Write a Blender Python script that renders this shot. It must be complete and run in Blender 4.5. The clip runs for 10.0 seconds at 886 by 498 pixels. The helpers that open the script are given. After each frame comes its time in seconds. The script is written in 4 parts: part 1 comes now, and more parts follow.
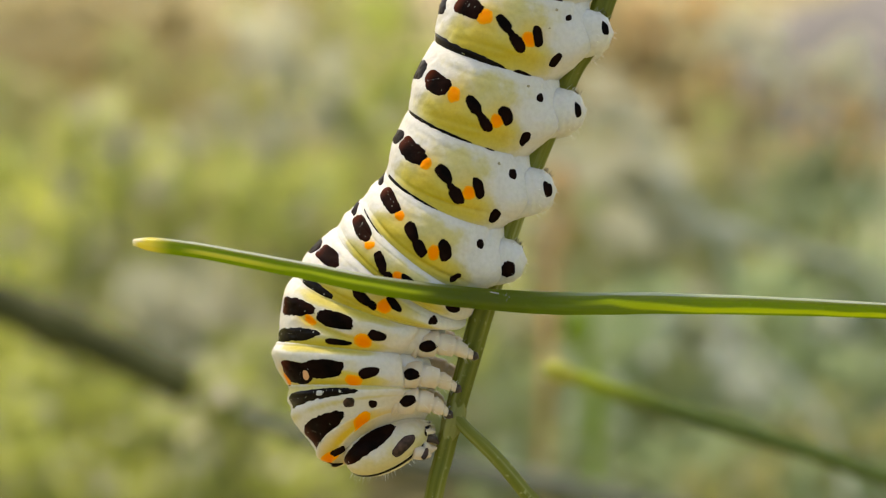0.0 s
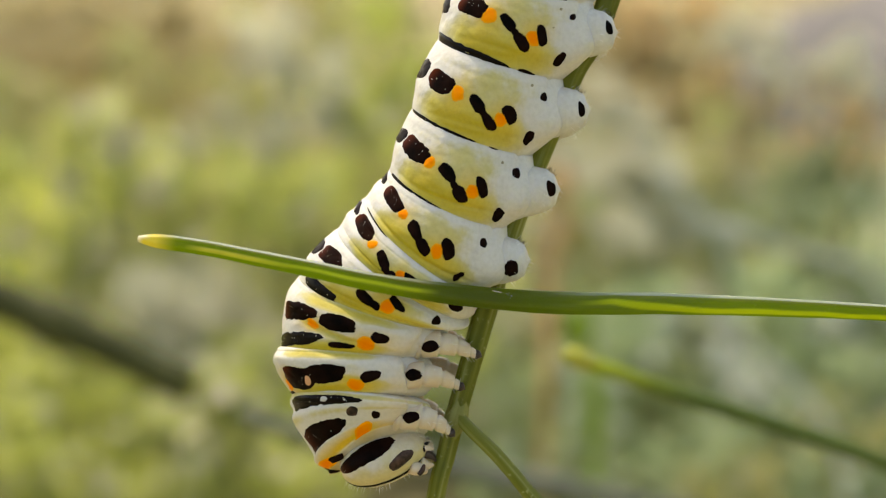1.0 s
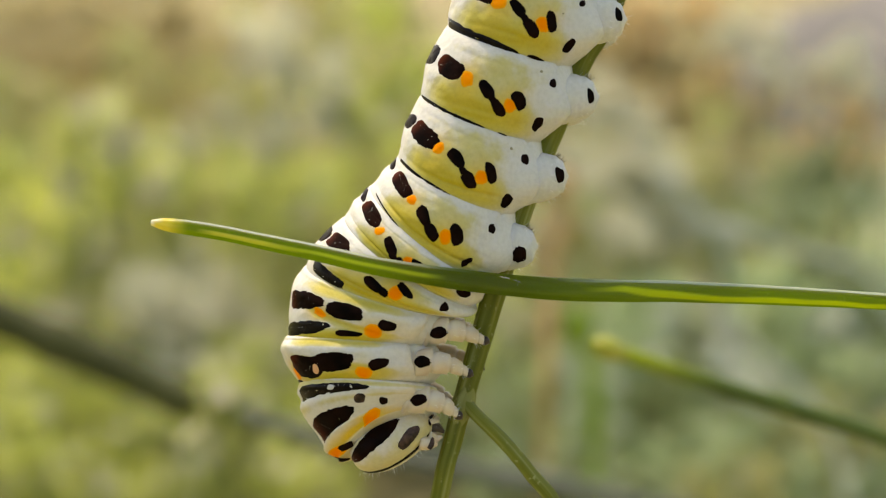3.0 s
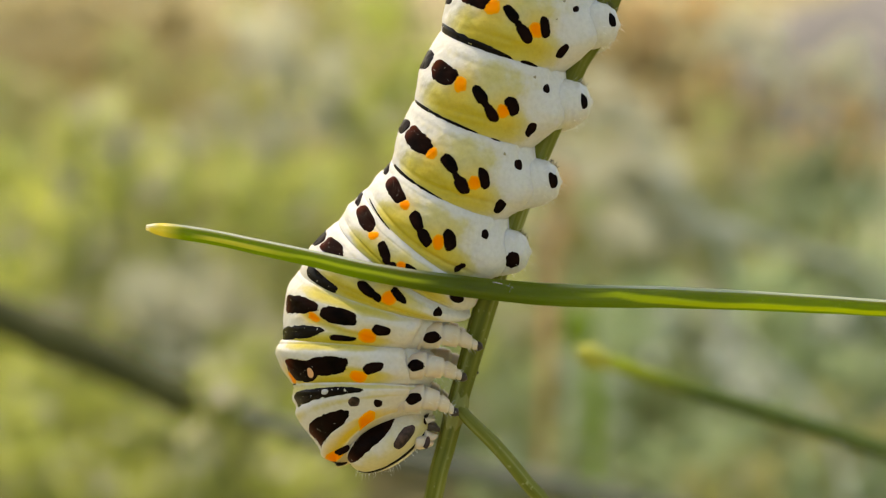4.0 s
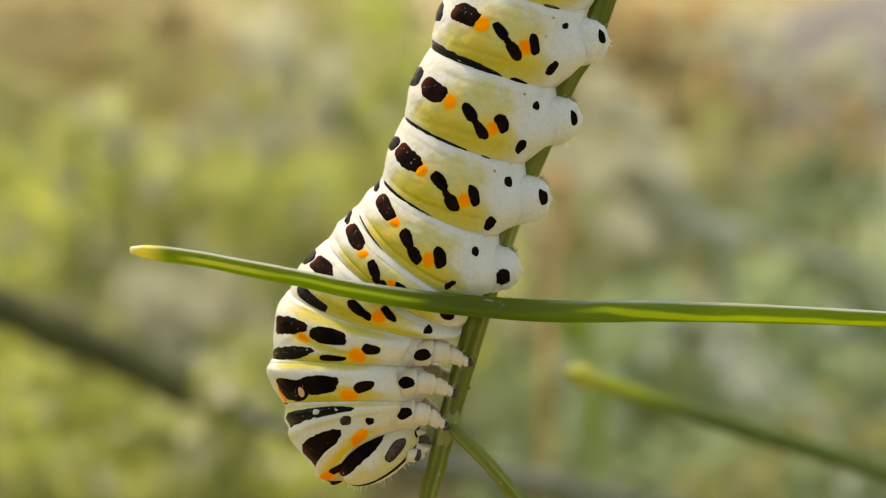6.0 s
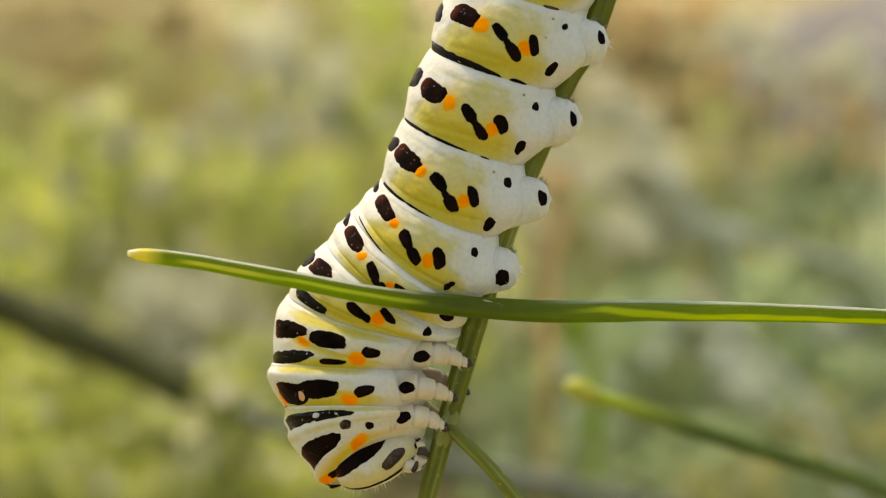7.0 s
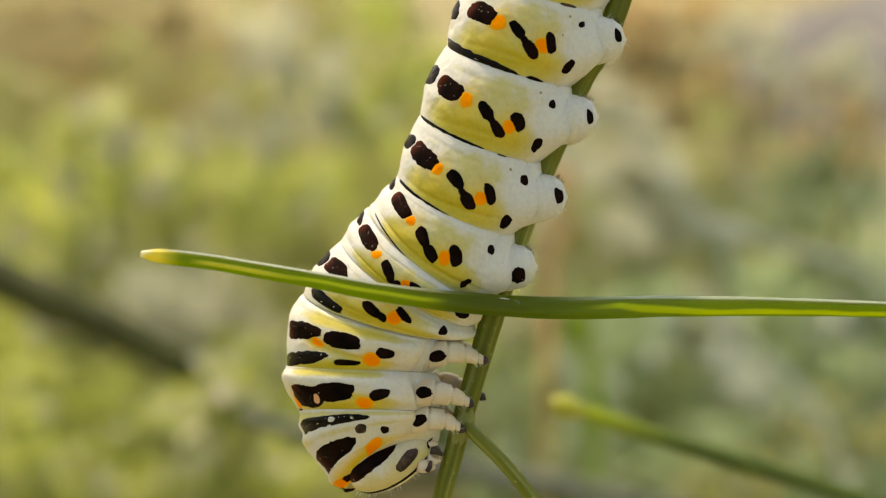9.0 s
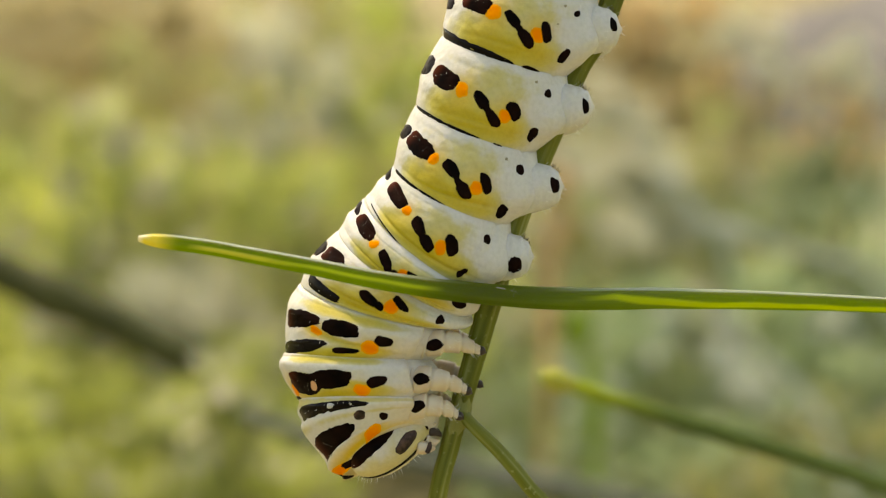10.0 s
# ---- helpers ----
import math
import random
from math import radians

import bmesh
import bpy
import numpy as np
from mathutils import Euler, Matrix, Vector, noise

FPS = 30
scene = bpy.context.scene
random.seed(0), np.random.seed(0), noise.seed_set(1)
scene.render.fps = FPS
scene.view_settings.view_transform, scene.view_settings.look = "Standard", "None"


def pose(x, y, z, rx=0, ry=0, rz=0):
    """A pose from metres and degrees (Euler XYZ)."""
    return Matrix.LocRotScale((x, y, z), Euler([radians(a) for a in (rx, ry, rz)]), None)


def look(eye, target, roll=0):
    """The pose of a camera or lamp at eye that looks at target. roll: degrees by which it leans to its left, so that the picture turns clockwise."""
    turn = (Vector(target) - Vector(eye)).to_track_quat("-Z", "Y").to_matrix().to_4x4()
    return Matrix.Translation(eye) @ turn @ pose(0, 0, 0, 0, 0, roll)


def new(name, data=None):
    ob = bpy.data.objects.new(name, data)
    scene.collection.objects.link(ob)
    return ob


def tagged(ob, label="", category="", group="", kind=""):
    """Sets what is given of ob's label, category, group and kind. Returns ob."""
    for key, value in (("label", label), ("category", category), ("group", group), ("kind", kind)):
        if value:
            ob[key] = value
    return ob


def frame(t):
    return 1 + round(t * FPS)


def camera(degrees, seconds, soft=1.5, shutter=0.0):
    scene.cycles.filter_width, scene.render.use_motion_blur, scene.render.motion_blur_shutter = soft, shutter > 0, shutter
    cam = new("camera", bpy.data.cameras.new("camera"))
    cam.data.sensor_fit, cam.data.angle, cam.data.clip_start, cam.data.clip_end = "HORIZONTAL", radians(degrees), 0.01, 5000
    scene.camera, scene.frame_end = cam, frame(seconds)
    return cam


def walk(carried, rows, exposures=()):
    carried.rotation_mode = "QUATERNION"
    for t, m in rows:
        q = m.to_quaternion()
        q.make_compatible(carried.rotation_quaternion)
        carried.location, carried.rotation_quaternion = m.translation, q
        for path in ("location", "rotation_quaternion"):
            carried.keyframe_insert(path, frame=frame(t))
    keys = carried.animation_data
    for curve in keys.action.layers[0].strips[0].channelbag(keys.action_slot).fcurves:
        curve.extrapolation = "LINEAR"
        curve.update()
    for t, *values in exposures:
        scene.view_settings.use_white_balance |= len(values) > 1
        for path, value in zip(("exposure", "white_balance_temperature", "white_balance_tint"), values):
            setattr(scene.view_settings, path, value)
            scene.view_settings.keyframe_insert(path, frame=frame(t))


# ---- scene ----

MM = 0.001

# camera on a tripod, looking a little down
cam = camera(40.0, 10.0, soft=1.2)
EYE = pose(0, 0, 0.45, 76, 0, 0)
walk(cam, [(0.0, EYE), (10.0, EYE)], [(0.0, 1.04, 8050, 11.5), (10.0, 1.02, 9000, 9)])
cam.data.dof.use_dof = True
cam.data.dof.focus_distance = 0.0828
cam.data.dof.aperture_fstop = 18.5

# the plane of the caterpillar: x across, y away, z up
STAGE = pose(0, 0.08264, 0.4294, -14, 0, 0)

# world and sun
world = bpy.data.worlds.new("sky")
scene.world = world
world.use_nodes = True
wn, wl = world.node_tree.nodes, world.node_tree.links
sky = wn.new("ShaderNodeTexSky")
sky.sky_type = "NISHITA"
sky.sun_disc = False
sky.sun_elevation = radians(61)
sky.sun_rotation = radians(328)
sky.air_density = 1.2
sky.dust_density = 2.5
wn["Background"].inputs["Strength"].default_value = 0.15
wl.new(sky.outputs[0], wn["Background"].inputs["Color"])
sun = new("sun", bpy.data.lights.new("sun", "SUN"))
sun.data.energy, sun.data.angle, sun.data.color = 1.85, radians(2), (1.0, 0.95, 0.86)
sun.matrix_world = look((-0.26, 0.50, 1.35), (0, 0.08, 0.43))


# ---- materials ----
def mat(name, rough=0.5, spec=0.5, sss=0.0, radius=0.5):
    m = bpy.data.materials.new(name)
    m.use_nodes = True
    b = m.node_tree.nodes["Principled BSDF"]
    b.inputs["Roughness"].default_value = rough
    b.inputs["Specular IOR Level"].default_value = spec
    if sss:
        b.inputs["Subsurface Weight"].default_value = sss
        b.inputs["Subsurface Radius"].default_value = (1.0, 0.85, 0.4)
        b.inputs["Subsurface Scale"].default_value = radius * MM
    return m, m.node_tree.nodes, m.node_tree.links, b


def noise_node(n, l, scale, detail=4.0, coord="Object", rough=0.55, stretch=None):
    t = n.new("ShaderNodeTexCoord")
    x = n.new("ShaderNodeTexNoise")
    x.inputs["Scale"].default_value, x.inputs["Detail"].default_value = scale, detail
    x.inputs["Roughness"].default_value = rough
    if stretch:
        mp = n.new("ShaderNodeMapping")
        mp.inputs["Scale"].default_value = stretch
        l.new(t.outputs[coord], mp.inputs["Vector"])
        l.new(mp.outputs[0], x.inputs["Vector"])
    else:
        l.new(t.outputs[coord], x.inputs["Vector"])
    return x.outputs["Fac"]


def ramp(n, l, fac, stops):
    r = n.new("ShaderNodeValToRGB")
    while len(r.color_ramp.elements) < len(stops):
        r.color_ramp.elements.new(0.5)
    for e, (p, c) in zip(r.color_ramp.elements, stops):
        e.position, e.color = p, (*c, 1)
    l.new(fac, r.inputs["Fac"])
    return r.outputs["Color"]


def mix(n, l, a, b, fac, mode="MIX"):
    x = n.new("ShaderNodeMix")
    x.data_type, x.blend_type = "RGBA", mode
    for sock, val in ((x.inputs[6], a), (x.inputs[7], b), (x.inputs[0], fac)):
        if isinstance(val, tuple):
            sock.default_value = (*val, 1)
        elif isinstance(val, float):
            sock.default_value = val
        else:
            l.new(val, sock)
    return x.outputs[2]


def bump(n, l, b, height, strength, dist):
    x = n.new("ShaderNodeBump")
    x.inputs["Strength"].default_value, x.inputs["Distance"].default_value = strength, dist
    l.new(height, x.inputs["Height"])
    l.new(x.outputs[0], b.inputs["Normal"])


def skin_material():
    m, n, l, b = mat("caterpillar_skin", 0.42, 0.3, 0.42, 0.7)
    at = n.new("ShaderNodeAttribute")
    at.attribute_name = "pigment"
    sep = n.new("ShaderNodeSeparateColor")
    l.new(at.outputs["Color"], sep.inputs[0])
    blotch = noise_node(n, l, 700, 3)
    fine = noise_node(n, l, 3500, 4)
    add = n.new("ShaderNodeMath")
    add.operation = "MULTIPLY_ADD"
    l.new(blotch, add.inputs[0])
    add.inputs[1].default_value = 0.5
    l.new(sep.outputs[0], add.inputs[2])
    sub = n.new("ShaderNodeMath")
    sub.operation = "SUBTRACT"
    sub.use_clamp = True
    l.new(add.outputs[0], sub.inputs[0])
    sub.inputs[1].default_value = 0.25
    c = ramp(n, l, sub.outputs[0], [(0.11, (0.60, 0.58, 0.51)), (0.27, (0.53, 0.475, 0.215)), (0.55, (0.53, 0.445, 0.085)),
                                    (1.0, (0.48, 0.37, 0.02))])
    c = mix(n, l, c, (0.64, 0.51, 0.32), sep.outputs[1])
    c = mix(n, l, c, (0.68, 0.44, 0.025), sep.outputs[2])
    grain = ramp(n, l, fine, [(0.25, (0.90, 0.90, 0.88)), (0.6, (1, 1, 1))])
    l.new(mix(n, l, c, grain, 1.0, "MULTIPLY"), b.inputs["Base Color"])
    h = n.new("ShaderNodeMath")
    h.operation = "MULTIPLY_ADD"
    l.new(noise_node(n, l, 900, 4), h.inputs[0])
    h.inputs[1].default_value = 2.0
    l.new(fine, h.inputs[2])
    bump(n, l, b, h.outputs[0], 0.35, 0.05 * MM)
    return m


def spot_material(name, lo, hi, rough, spec=0.5, tinge=None, sss=0.12, grain=500):
    m, n, l, b = mat(name, rough, spec, sss, 0.3)
    c = ramp(n, l, noise_node(n, l, grain, 5), [(0.35, lo), (0.68, hi)])
    if tinge:
        at = n.new("ShaderNodeAttribute")
        at.attribute_name = "pigment"
        sep = n.new("ShaderNodeSeparateColor")
        l.new(at.outputs["Color"], sep.inputs[0])
        c = mix(n, l, c, tinge, sep.outputs[0])
    l.new(c, b.inputs["Base Color"])
    bump(n, l, b, noise_node(n, l, 2600, 4), 0.3, 0.03 * MM)
    return m


def stem_material(name, dark, light, pale, rough=0.4, seed=0.0, glow=0.0, spec=0.4, juice=(0.42, 0.62, 0.03)):
    """A ridged green stem; glow is the share of light that passes through its flesh."""
    m, n, l, b = mat(name, rough, spec)
    tc = n.new("ShaderNodeTexCoord")
    mp = n.new("ShaderNodeMapping")
    mp.inputs["Scale"].default_value = (0.055, 9.0, 1)
    mp.inputs["Location"].default_value = (seed, seed, 0)
    l.new(tc.outputs["UV"], mp.inputs["Vector"])
    x = n.new("ShaderNodeTexNoise")
    x.inputs["Scale"].default_value, x.inputs["Detail"].default_value = 1.0, 3.0
    l.new(mp.outputs[0], x.inputs["Vector"])
    c = ramp(n, l, x.outputs["Fac"], [(0.36, dark), (0.52, light), (0.68, pale)])
    blot = ramp(n, l, noise_node(n, l, 320, 4), [(0.3, (0.72, 0.76, 0.7)), (0.65, (1, 1, 1))])
    c = mix(n, l, c, blot, 1.0, "MULTIPLY")
    speck = ramp(n, l, noise_node(n, l, 2400, 2), [(0.66, (0, 0, 0)), (0.74, (1, 1, 1))])
    c = mix(n, l, c, pale, speck)
    at = n.new("ShaderNodeAttribute")
    at.attribute_name = "pigment"
    sep = n.new("ShaderNodeSeparateColor")
    l.new(at.outputs["Color"], sep.inputs[0])
    c = mix(n, l, c, (0.55, 0.50, 0.07), sep.outputs[0])
    # Green channel: yellow-green tone, and the sunlit streaks painted on the crossing stalk.
    c = mix(n, l, c, (0.46, 0.55, 0.025), sep.outputs[1])
    # Alpha carries the pale tip and joint, and the stalk's painted highlight.
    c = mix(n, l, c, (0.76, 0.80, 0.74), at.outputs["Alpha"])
    l.new(c, b.inputs["Base Color"])
    bump(n, l, b, x.outputs["Fac"], 0.4, 0.12 * MM)
    if glow:
        tr = n.new("ShaderNodeBsdfTranslucent")
        inner = mix(n, l, juice, (1.0, 0.95, 0.15), sep.outputs[1])
        inner = mix(n, l, inner, (0.95, 0.80, 0.20), sep.outputs[0])
        l.new(inner, tr.inputs["Color"])
        ms = n.new("ShaderNodeMixShader")
        ms.inputs[0].default_value = glow
        l.new(b.outputs[0], ms.inputs[1])
        l.new(tr.outputs[0], ms.inputs[2])
        l.new(ms.outputs[0], n["Material Output"].inputs["Surface"])
    return m


def leaf_material(name, a, c, trans=0.25):
    m, n, l, b = mat(name, 0.5, 0.4)
    gi = n.new("ShaderNodeNewGeometry")
    col = ramp(n, l, gi.outputs["Random Per Island"], [(0.0, a), (1.0, c)])
    col = mix(n, l, col, ramp(n, l, noise_node(n, l, 9, 2), [(0.36, (0.72, 0.74, 0.68)), (0.5, (0.92, 0.92, 0.90)), (0.62, (1.15, 1.15, 1.12))]), 1.0, "MULTIPLY")
    l.new(col, b.inputs["Base Color"])
    tr = n.new("ShaderNodeBsdfTranslucent")
    l.new(col, tr.inputs["Color"])
    ms = n.new("ShaderNodeMixShader")
    ms.inputs[0].default_value = trans
    l.new(b.outputs[0], ms.inputs[1])
    l.new(tr.outputs[0], ms.inputs[2])
    l.new(ms.outputs[0], n["Material Output"].inputs["Surface"])
    return m


def ground_material():
    m, n, l, b = mat("dry_ground", 0.9, 0.2)
    big = ramp(n, l, noise_node(n, l, 1.6, 5), [(0.36, (0.285, 0.265, 0.12)), (0.5, (0.345, 0.295, 0.145)), (0.62, (0.40, 0.33, 0.19))])
    small = ramp(n, l, noise_node(n, l, 45, 5), [(0.3, (0.6, 0.6, 0.55)), (0.7, (1, 1, 1))])
    l.new(mix(n, l, big, small, 1.0, "MULTIPLY"), b.inputs["Base Color"])
    bump(n, l, b, noise_node(n, l, 60, 6), 0.6, 0.02)
    return m


SKIN = skin_material()
BLACK = spot_material("black_marking", (0.003, 0.0022, 0.0015), (0.014, 0.005, 0.003), 0.3, 0.015, (0.13, 0.024, 0.006), 0.0)
GLOSSY = spot_material("glossy_black_marking", (0.003, 0.0022, 0.002), (0.008, 0.005, 0.004), 0.22, 0.08, None, 0.0)
BROWN = spot_material("brown_marking", (0.008, 0.005, 0.004), (0.085, 0.045, 0.030), 0.4, 0.2, None, 0.0, 1900)
ORANGE = spot_material("orange_marking", (0.88, 0.19, 0.0), (0.92, 0.29, 0.002), 0.5, 0.08, (0.80, 0.38, 0.01), 0.05)
FAINT = spot_material("faint_tan_marking", (0.26, 0.23, 0.13), (0.34, 0.30, 0.19), 0.45, 0.2)
GREY = spot_material("grey_marking", (0.36, 0.36, 0.34), (0.46, 0.46, 0.43), 0.4)
PEACH = spot_material("pale_orange_marking", (0.60, 0.28, 0.13), (0.66, 0.38, 0.2), 0.4)
CLAW = spot_material("dark_claw", (0.014, 0.009, 0.006), (0.07, 0.05, 0.038), 0.35, 0.2, None, 0.0)
LEGSKIN = spot_material("cream_leg_skin", (0.58, 0.44, 0.28), (0.62, 0.55, 0.42), 0.4, 0.35, None, 0.5)
BRISTLE = mat("white_bristle", 0.5)[0]
BRISTLE.node_tree.nodes["Principled BSDF"].inputs["Base Color"].default_value = (0.85, 0.85, 0.80, 1)
STEM = stem_material("ridged_green_stem", (0.125, 0.130, 0.020), (0.20, 0.205, 0.035), (0.36, 0.36, 0.14), 0.5, 0.0, 0.22, 0.15, (0.55, 0.62, 0.06))
STALK_GREEN = stem_material("glossy_green_stalk", (0.046, 0.042, 0.010), (0.062, 0.058, 0.014), (0.11, 0.11, 0.03), 0.22, 3.7, 0.42, 0.14, (0.54, 0.74, 0.03))
FAR_STEM = stem_material("dark_green_stem", (0.055, 0.085, 0.016), (0.08, 0.118, 0.024), (0.12, 0.16, 0.04), 0.5, 1.3, 0.06, 0.15)
BUD = spot_material("yellow_bud", (0.27, 0.28, 0.015), (0.36, 0.35, 0.03), 0.5)
GREY_STEM = stem_material("dark_olive_stem", (0.042, 0.046, 0.010), (0.06, 0.064, 0.016), (0.08, 0.084, 0.024), 0.6, 5.1, 0.0, 0.2)
DULL_STEM = stem_material("dull_grey_stem", (0.085, 0.09, 0.065), (0.12, 0.13, 0.10), (0.16, 0.17, 0.14), 0.6, 6.3, 0.0, 0.2)
LEAVES = {
    "lime": leaf_material("yellow_green_leaf", (0.46, 0.52, 0.10), (0.60, 0.625, 0.21), 0.5),
    "pale": leaf_material("pale_dry_leaf", (0.56, 0.56, 0.40), (0.68, 0.67, 0.55), 0.5),
    "olive": leaf_material("olive_leaf", (0.43, 0.44, 0.155), (0.57, 0.55, 0.255), 0.5),
    "green": leaf_material("grey_green_leaf", (0.36, 0.475, 0.235), (0.50, 0.58, 0.35), 0.5),
    "silver": leaf_material("silvery_dry_leaf", (0.54, 0.59, 0.51), (0.66, 0.70, 0.63), 0.5),
    "fresh": leaf_material("fresh_grass_leaf", (0.28, 0.42, 0.04), (0.36, 0.50, 0.06), 0.5),
    "rust": leaf_material("withered_orange_leaf", (0.62, 0.44, 0.21), (0.73, 0.56, 0.31), 0.5),
    "deep": leaf_material("deep_green_leaf", (0.20, 0.27, 0.12), (0.31, 0.37, 0.19), 0.45),
    "straw": leaf_material("dry_straw_blade", (0.40, 0.325, 0.15), (0.51, 0.43, 0.235), 0.5),
}
TWIG = stem_material("plant_stalk", (0.10, 0.13, 0.03), (0.16, 0.18, 0.05), (0.24, 0.24, 0.10), 0.6, 2.0)
GROUND = ground_material()
STONE, sn, sl, sb = mat("grey_stone", 0.85, 0.3)
sl.new(ramp(sn, sl, noise_node(sn, sl, 6, 6), [(0.3, (0.145, 0.137, 0.128)), (0.7, (0.21, 0.196, 0.183))]), sb.inputs["Base Color"])
bump(sn, sl, sb, noise_node(sn, sl, 20, 6), 0.7, 0.03)


# ---- mesh helpers ----
def part(name, data, material, parent=None, label=""):
    """Links (verts, faces, pigments, uvs) in millimetres, or a mesh, as one object under parent."""
    if isinstance(data, tuple):
        verts, faces, pig, uvs = data
        me = bpy.data.meshes.new(name)
        me.from_pydata([(x * MM, y * MM, z * MM) for x, y, z in verts], [], faces)
        if pig:
            at = me.color_attributes.new("pigment", "FLOAT_COLOR", "POINT")
            at.data.foreach_set("color", [c for p in pig for c in (*p, *(0.0,) * (4 - len(p)))])
        if uvs:
            layer = me.uv_layers.new(name="UVMap")
            idx = np.empty(len(me.loops), dtype=np.int32)
            me.loops.foreach_get("vertex_index", idx)
            layer.data.foreach_set("uv", np.array(uvs, dtype=np.float32)[idx].ravel())
        me.polygons.foreach_set("use_smooth", [True] * len(me.polygons))
        me.materials.append(material)
        data = me
    ob = new(name, data)
    if parent:
        ob.parent = parent
    return tagged(ob, label) if label else ob


def rings_mesh(rings, closed=True, cap=True):
    """Faces for rings of points of equal length."""
    k = len(rings[0])
    verts = [p for r in rings for p in r]
    faces = []
    for i in range(len(rings) - 1):
        for j in range(k if closed else k - 1):
            a, b = i * k + j, i * k + (j + 1) % k
            faces.append((a, b, b + k, a + k))
    if cap:
        faces.append(tuple(range(k - 1, -1, -1)))
        faces.append(tuple(range((len(rings) - 1) * k, len(rings) * k)))
    return verts, faces


def smooth_path(pts, steps):
    """Catmull-Rom through rows of any width."""
    p = [np.array(q, float) for q in pts]
    p = [2 * p[0] - p[1]] + p + [2 * p[-1] - p[-2]]
    out = []
    for i in range(1, len(p) - 2):
        for j in range(steps):
            t = j / steps
            a, b, c, d = p[i - 1:i + 3]
            out.append(0.5 * (2 * b + (c - a) * t + (2 * a - 5 * b + 4 * c - d) * t * t + (3 * b - a - 3 * c + d) * t ** 3))
    out.append(p[-2])
    return out


def tube(rows, steps=8, sides=16, ridge=0.0, ridges=5, twist=0.0, pig=None, round_end=True, wob=0.0):
    """A tube through rows of (x, y, z, radius); returns mesh data with uv (mm along, turns round)."""
    path = smooth_path(rows, steps)
    if round_end:
        a, b = path[-1], path[-2]
        d = (a[:3] - b[:3]) / np.linalg.norm(a[:3] - b[:3])
        for f, g in ((0.5, 0.86), (0.85, 0.5), (1.0, 0.12)):
            path.append(np.append(a[:3] + d * a[3] * f, a[3] * g))
    rings, uvs, pigs, run = [], [], [], 0.0
    side = None
    for i, q in enumerate(path):
        nx = path[min(i + 1, len(path) - 1)][:3] - path[max(i - 1, 0)][:3]
        nx = nx / np.linalg.norm(nx)
        if side is None:
            side = np.cross(nx, (0, 1, 0.02))
        side = side - nx * side.dot(nx)
        side /= np.linalg.norm(side)
        up = np.cross(side, nx)
        if i:
            run += np.linalg.norm(q[:3] - path[i - 1][:3])
        ring = []
        for j in range(sides):
            an = 2 * math.pi * j / sides
            r = q[3] * (1 + ridge * math.cos(ridges * an + twist * run))
            if wob:
                r *= 1 + wob * noise.noise((run * 0.35, 2 * math.cos(an), 2 * math.sin(an)))
            ring.append(tuple(q[:3] + r * (math.cos(an) * side + math.sin(an) * up)))
            uvs.append((run, abs(j / sides - 0.5)))
            pigs.append(pig(i / (len(path) - 1), an) if pig else (0.0, 0.0))
        rings.append(ring)
    v, f = rings_mesh(rings)
    return v, f, pigs, uvs


def bristle_mesh(spots, seed, thick=1.0):
    """Fine tapering hairs: rows of (root, direction, length)."""
    rnd = random.Random(seed)
    verts, faces = [], []
    for root, way, length in spots:
        w = Vector(way).normalized()
        a = w.orthogonal().normalized()
        b = w.cross(a)
        k = len(verts)
        bend = Vector((rnd.uniform(-1, 1), rnd.uniform(-1, 1), -0.5)) * 0.12 * length
        for f, r in ((0, 0.010), (0.55, 0.007)):
            c = Vector(root) + w * length * f + bend * f * f
            for j in range(3):
                verts.append(tuple(c + thick * r * (math.cos(2.094 * j) * a + math.sin(2.094 * j) * b)))
        verts.append(tuple(Vector(root) + w * length + bend))
        for j in range(3):
            faces.append((k + j, k + (j + 1) % 3, k + 3 + (j + 1) % 3, k + 3 + j))
            faces.append((k + 3 + j, k + 3 + (j + 1) % 3, k + 6))
    return verts, faces, None, None


# ---- the caterpillar ----
# creases between body rings: centre x z, half width x z, half depth, bow x z (mm)
RINGS = [
    (8.15, 24.95, 4.09, -1.56, 3.93, -0.01, -1.82),
    (5.73, 18.43, 4.44, -1.28, 4.18, -0.17, -1.31),
    (3.76, 13.25, 4.32, -1.32, 4.16, -0.18, -1.09),
    (1.80, 8.20, 4.18, -1.50, 4.09, -0.14, -1.08),
    (0.14, 3.62, 4.07, -1.81, 4.18, -0.06, -1.23),
    (-1.80, 0.26, 4.03, -3.02, 4.18, -0.04, -1.32),
    (-3.02, -1.64, 4.45, -3.02, 4.18, -0.13, -1.19),
    (-4.90, -3.70, 5.37, -1.63, 4.18, 0.54, -0.84),
    (-6.13, -7.12, 5.40, -0.42, 4.18, 0.34, 0.39),
    (-5.75, -9.88, 4.85, -0.04, 4.18, 0.52, 0.74),
    (-4.67, -13.68, 3.27, 1.44, 2.86, -0.03, 2.26),
]
KINDS = {"K": ("black_spot", BLACK), "R": ("black_spot", BLACK), "G": ("pale_spot", GREY), "S": ("black_band", GLOSSY), "B": ("brown_spot", BROWN), "O": ("orange_spot", ORANGE),
         "P": ("pale_spot", PEACH), "D": ("faint_spot", FAINT)}


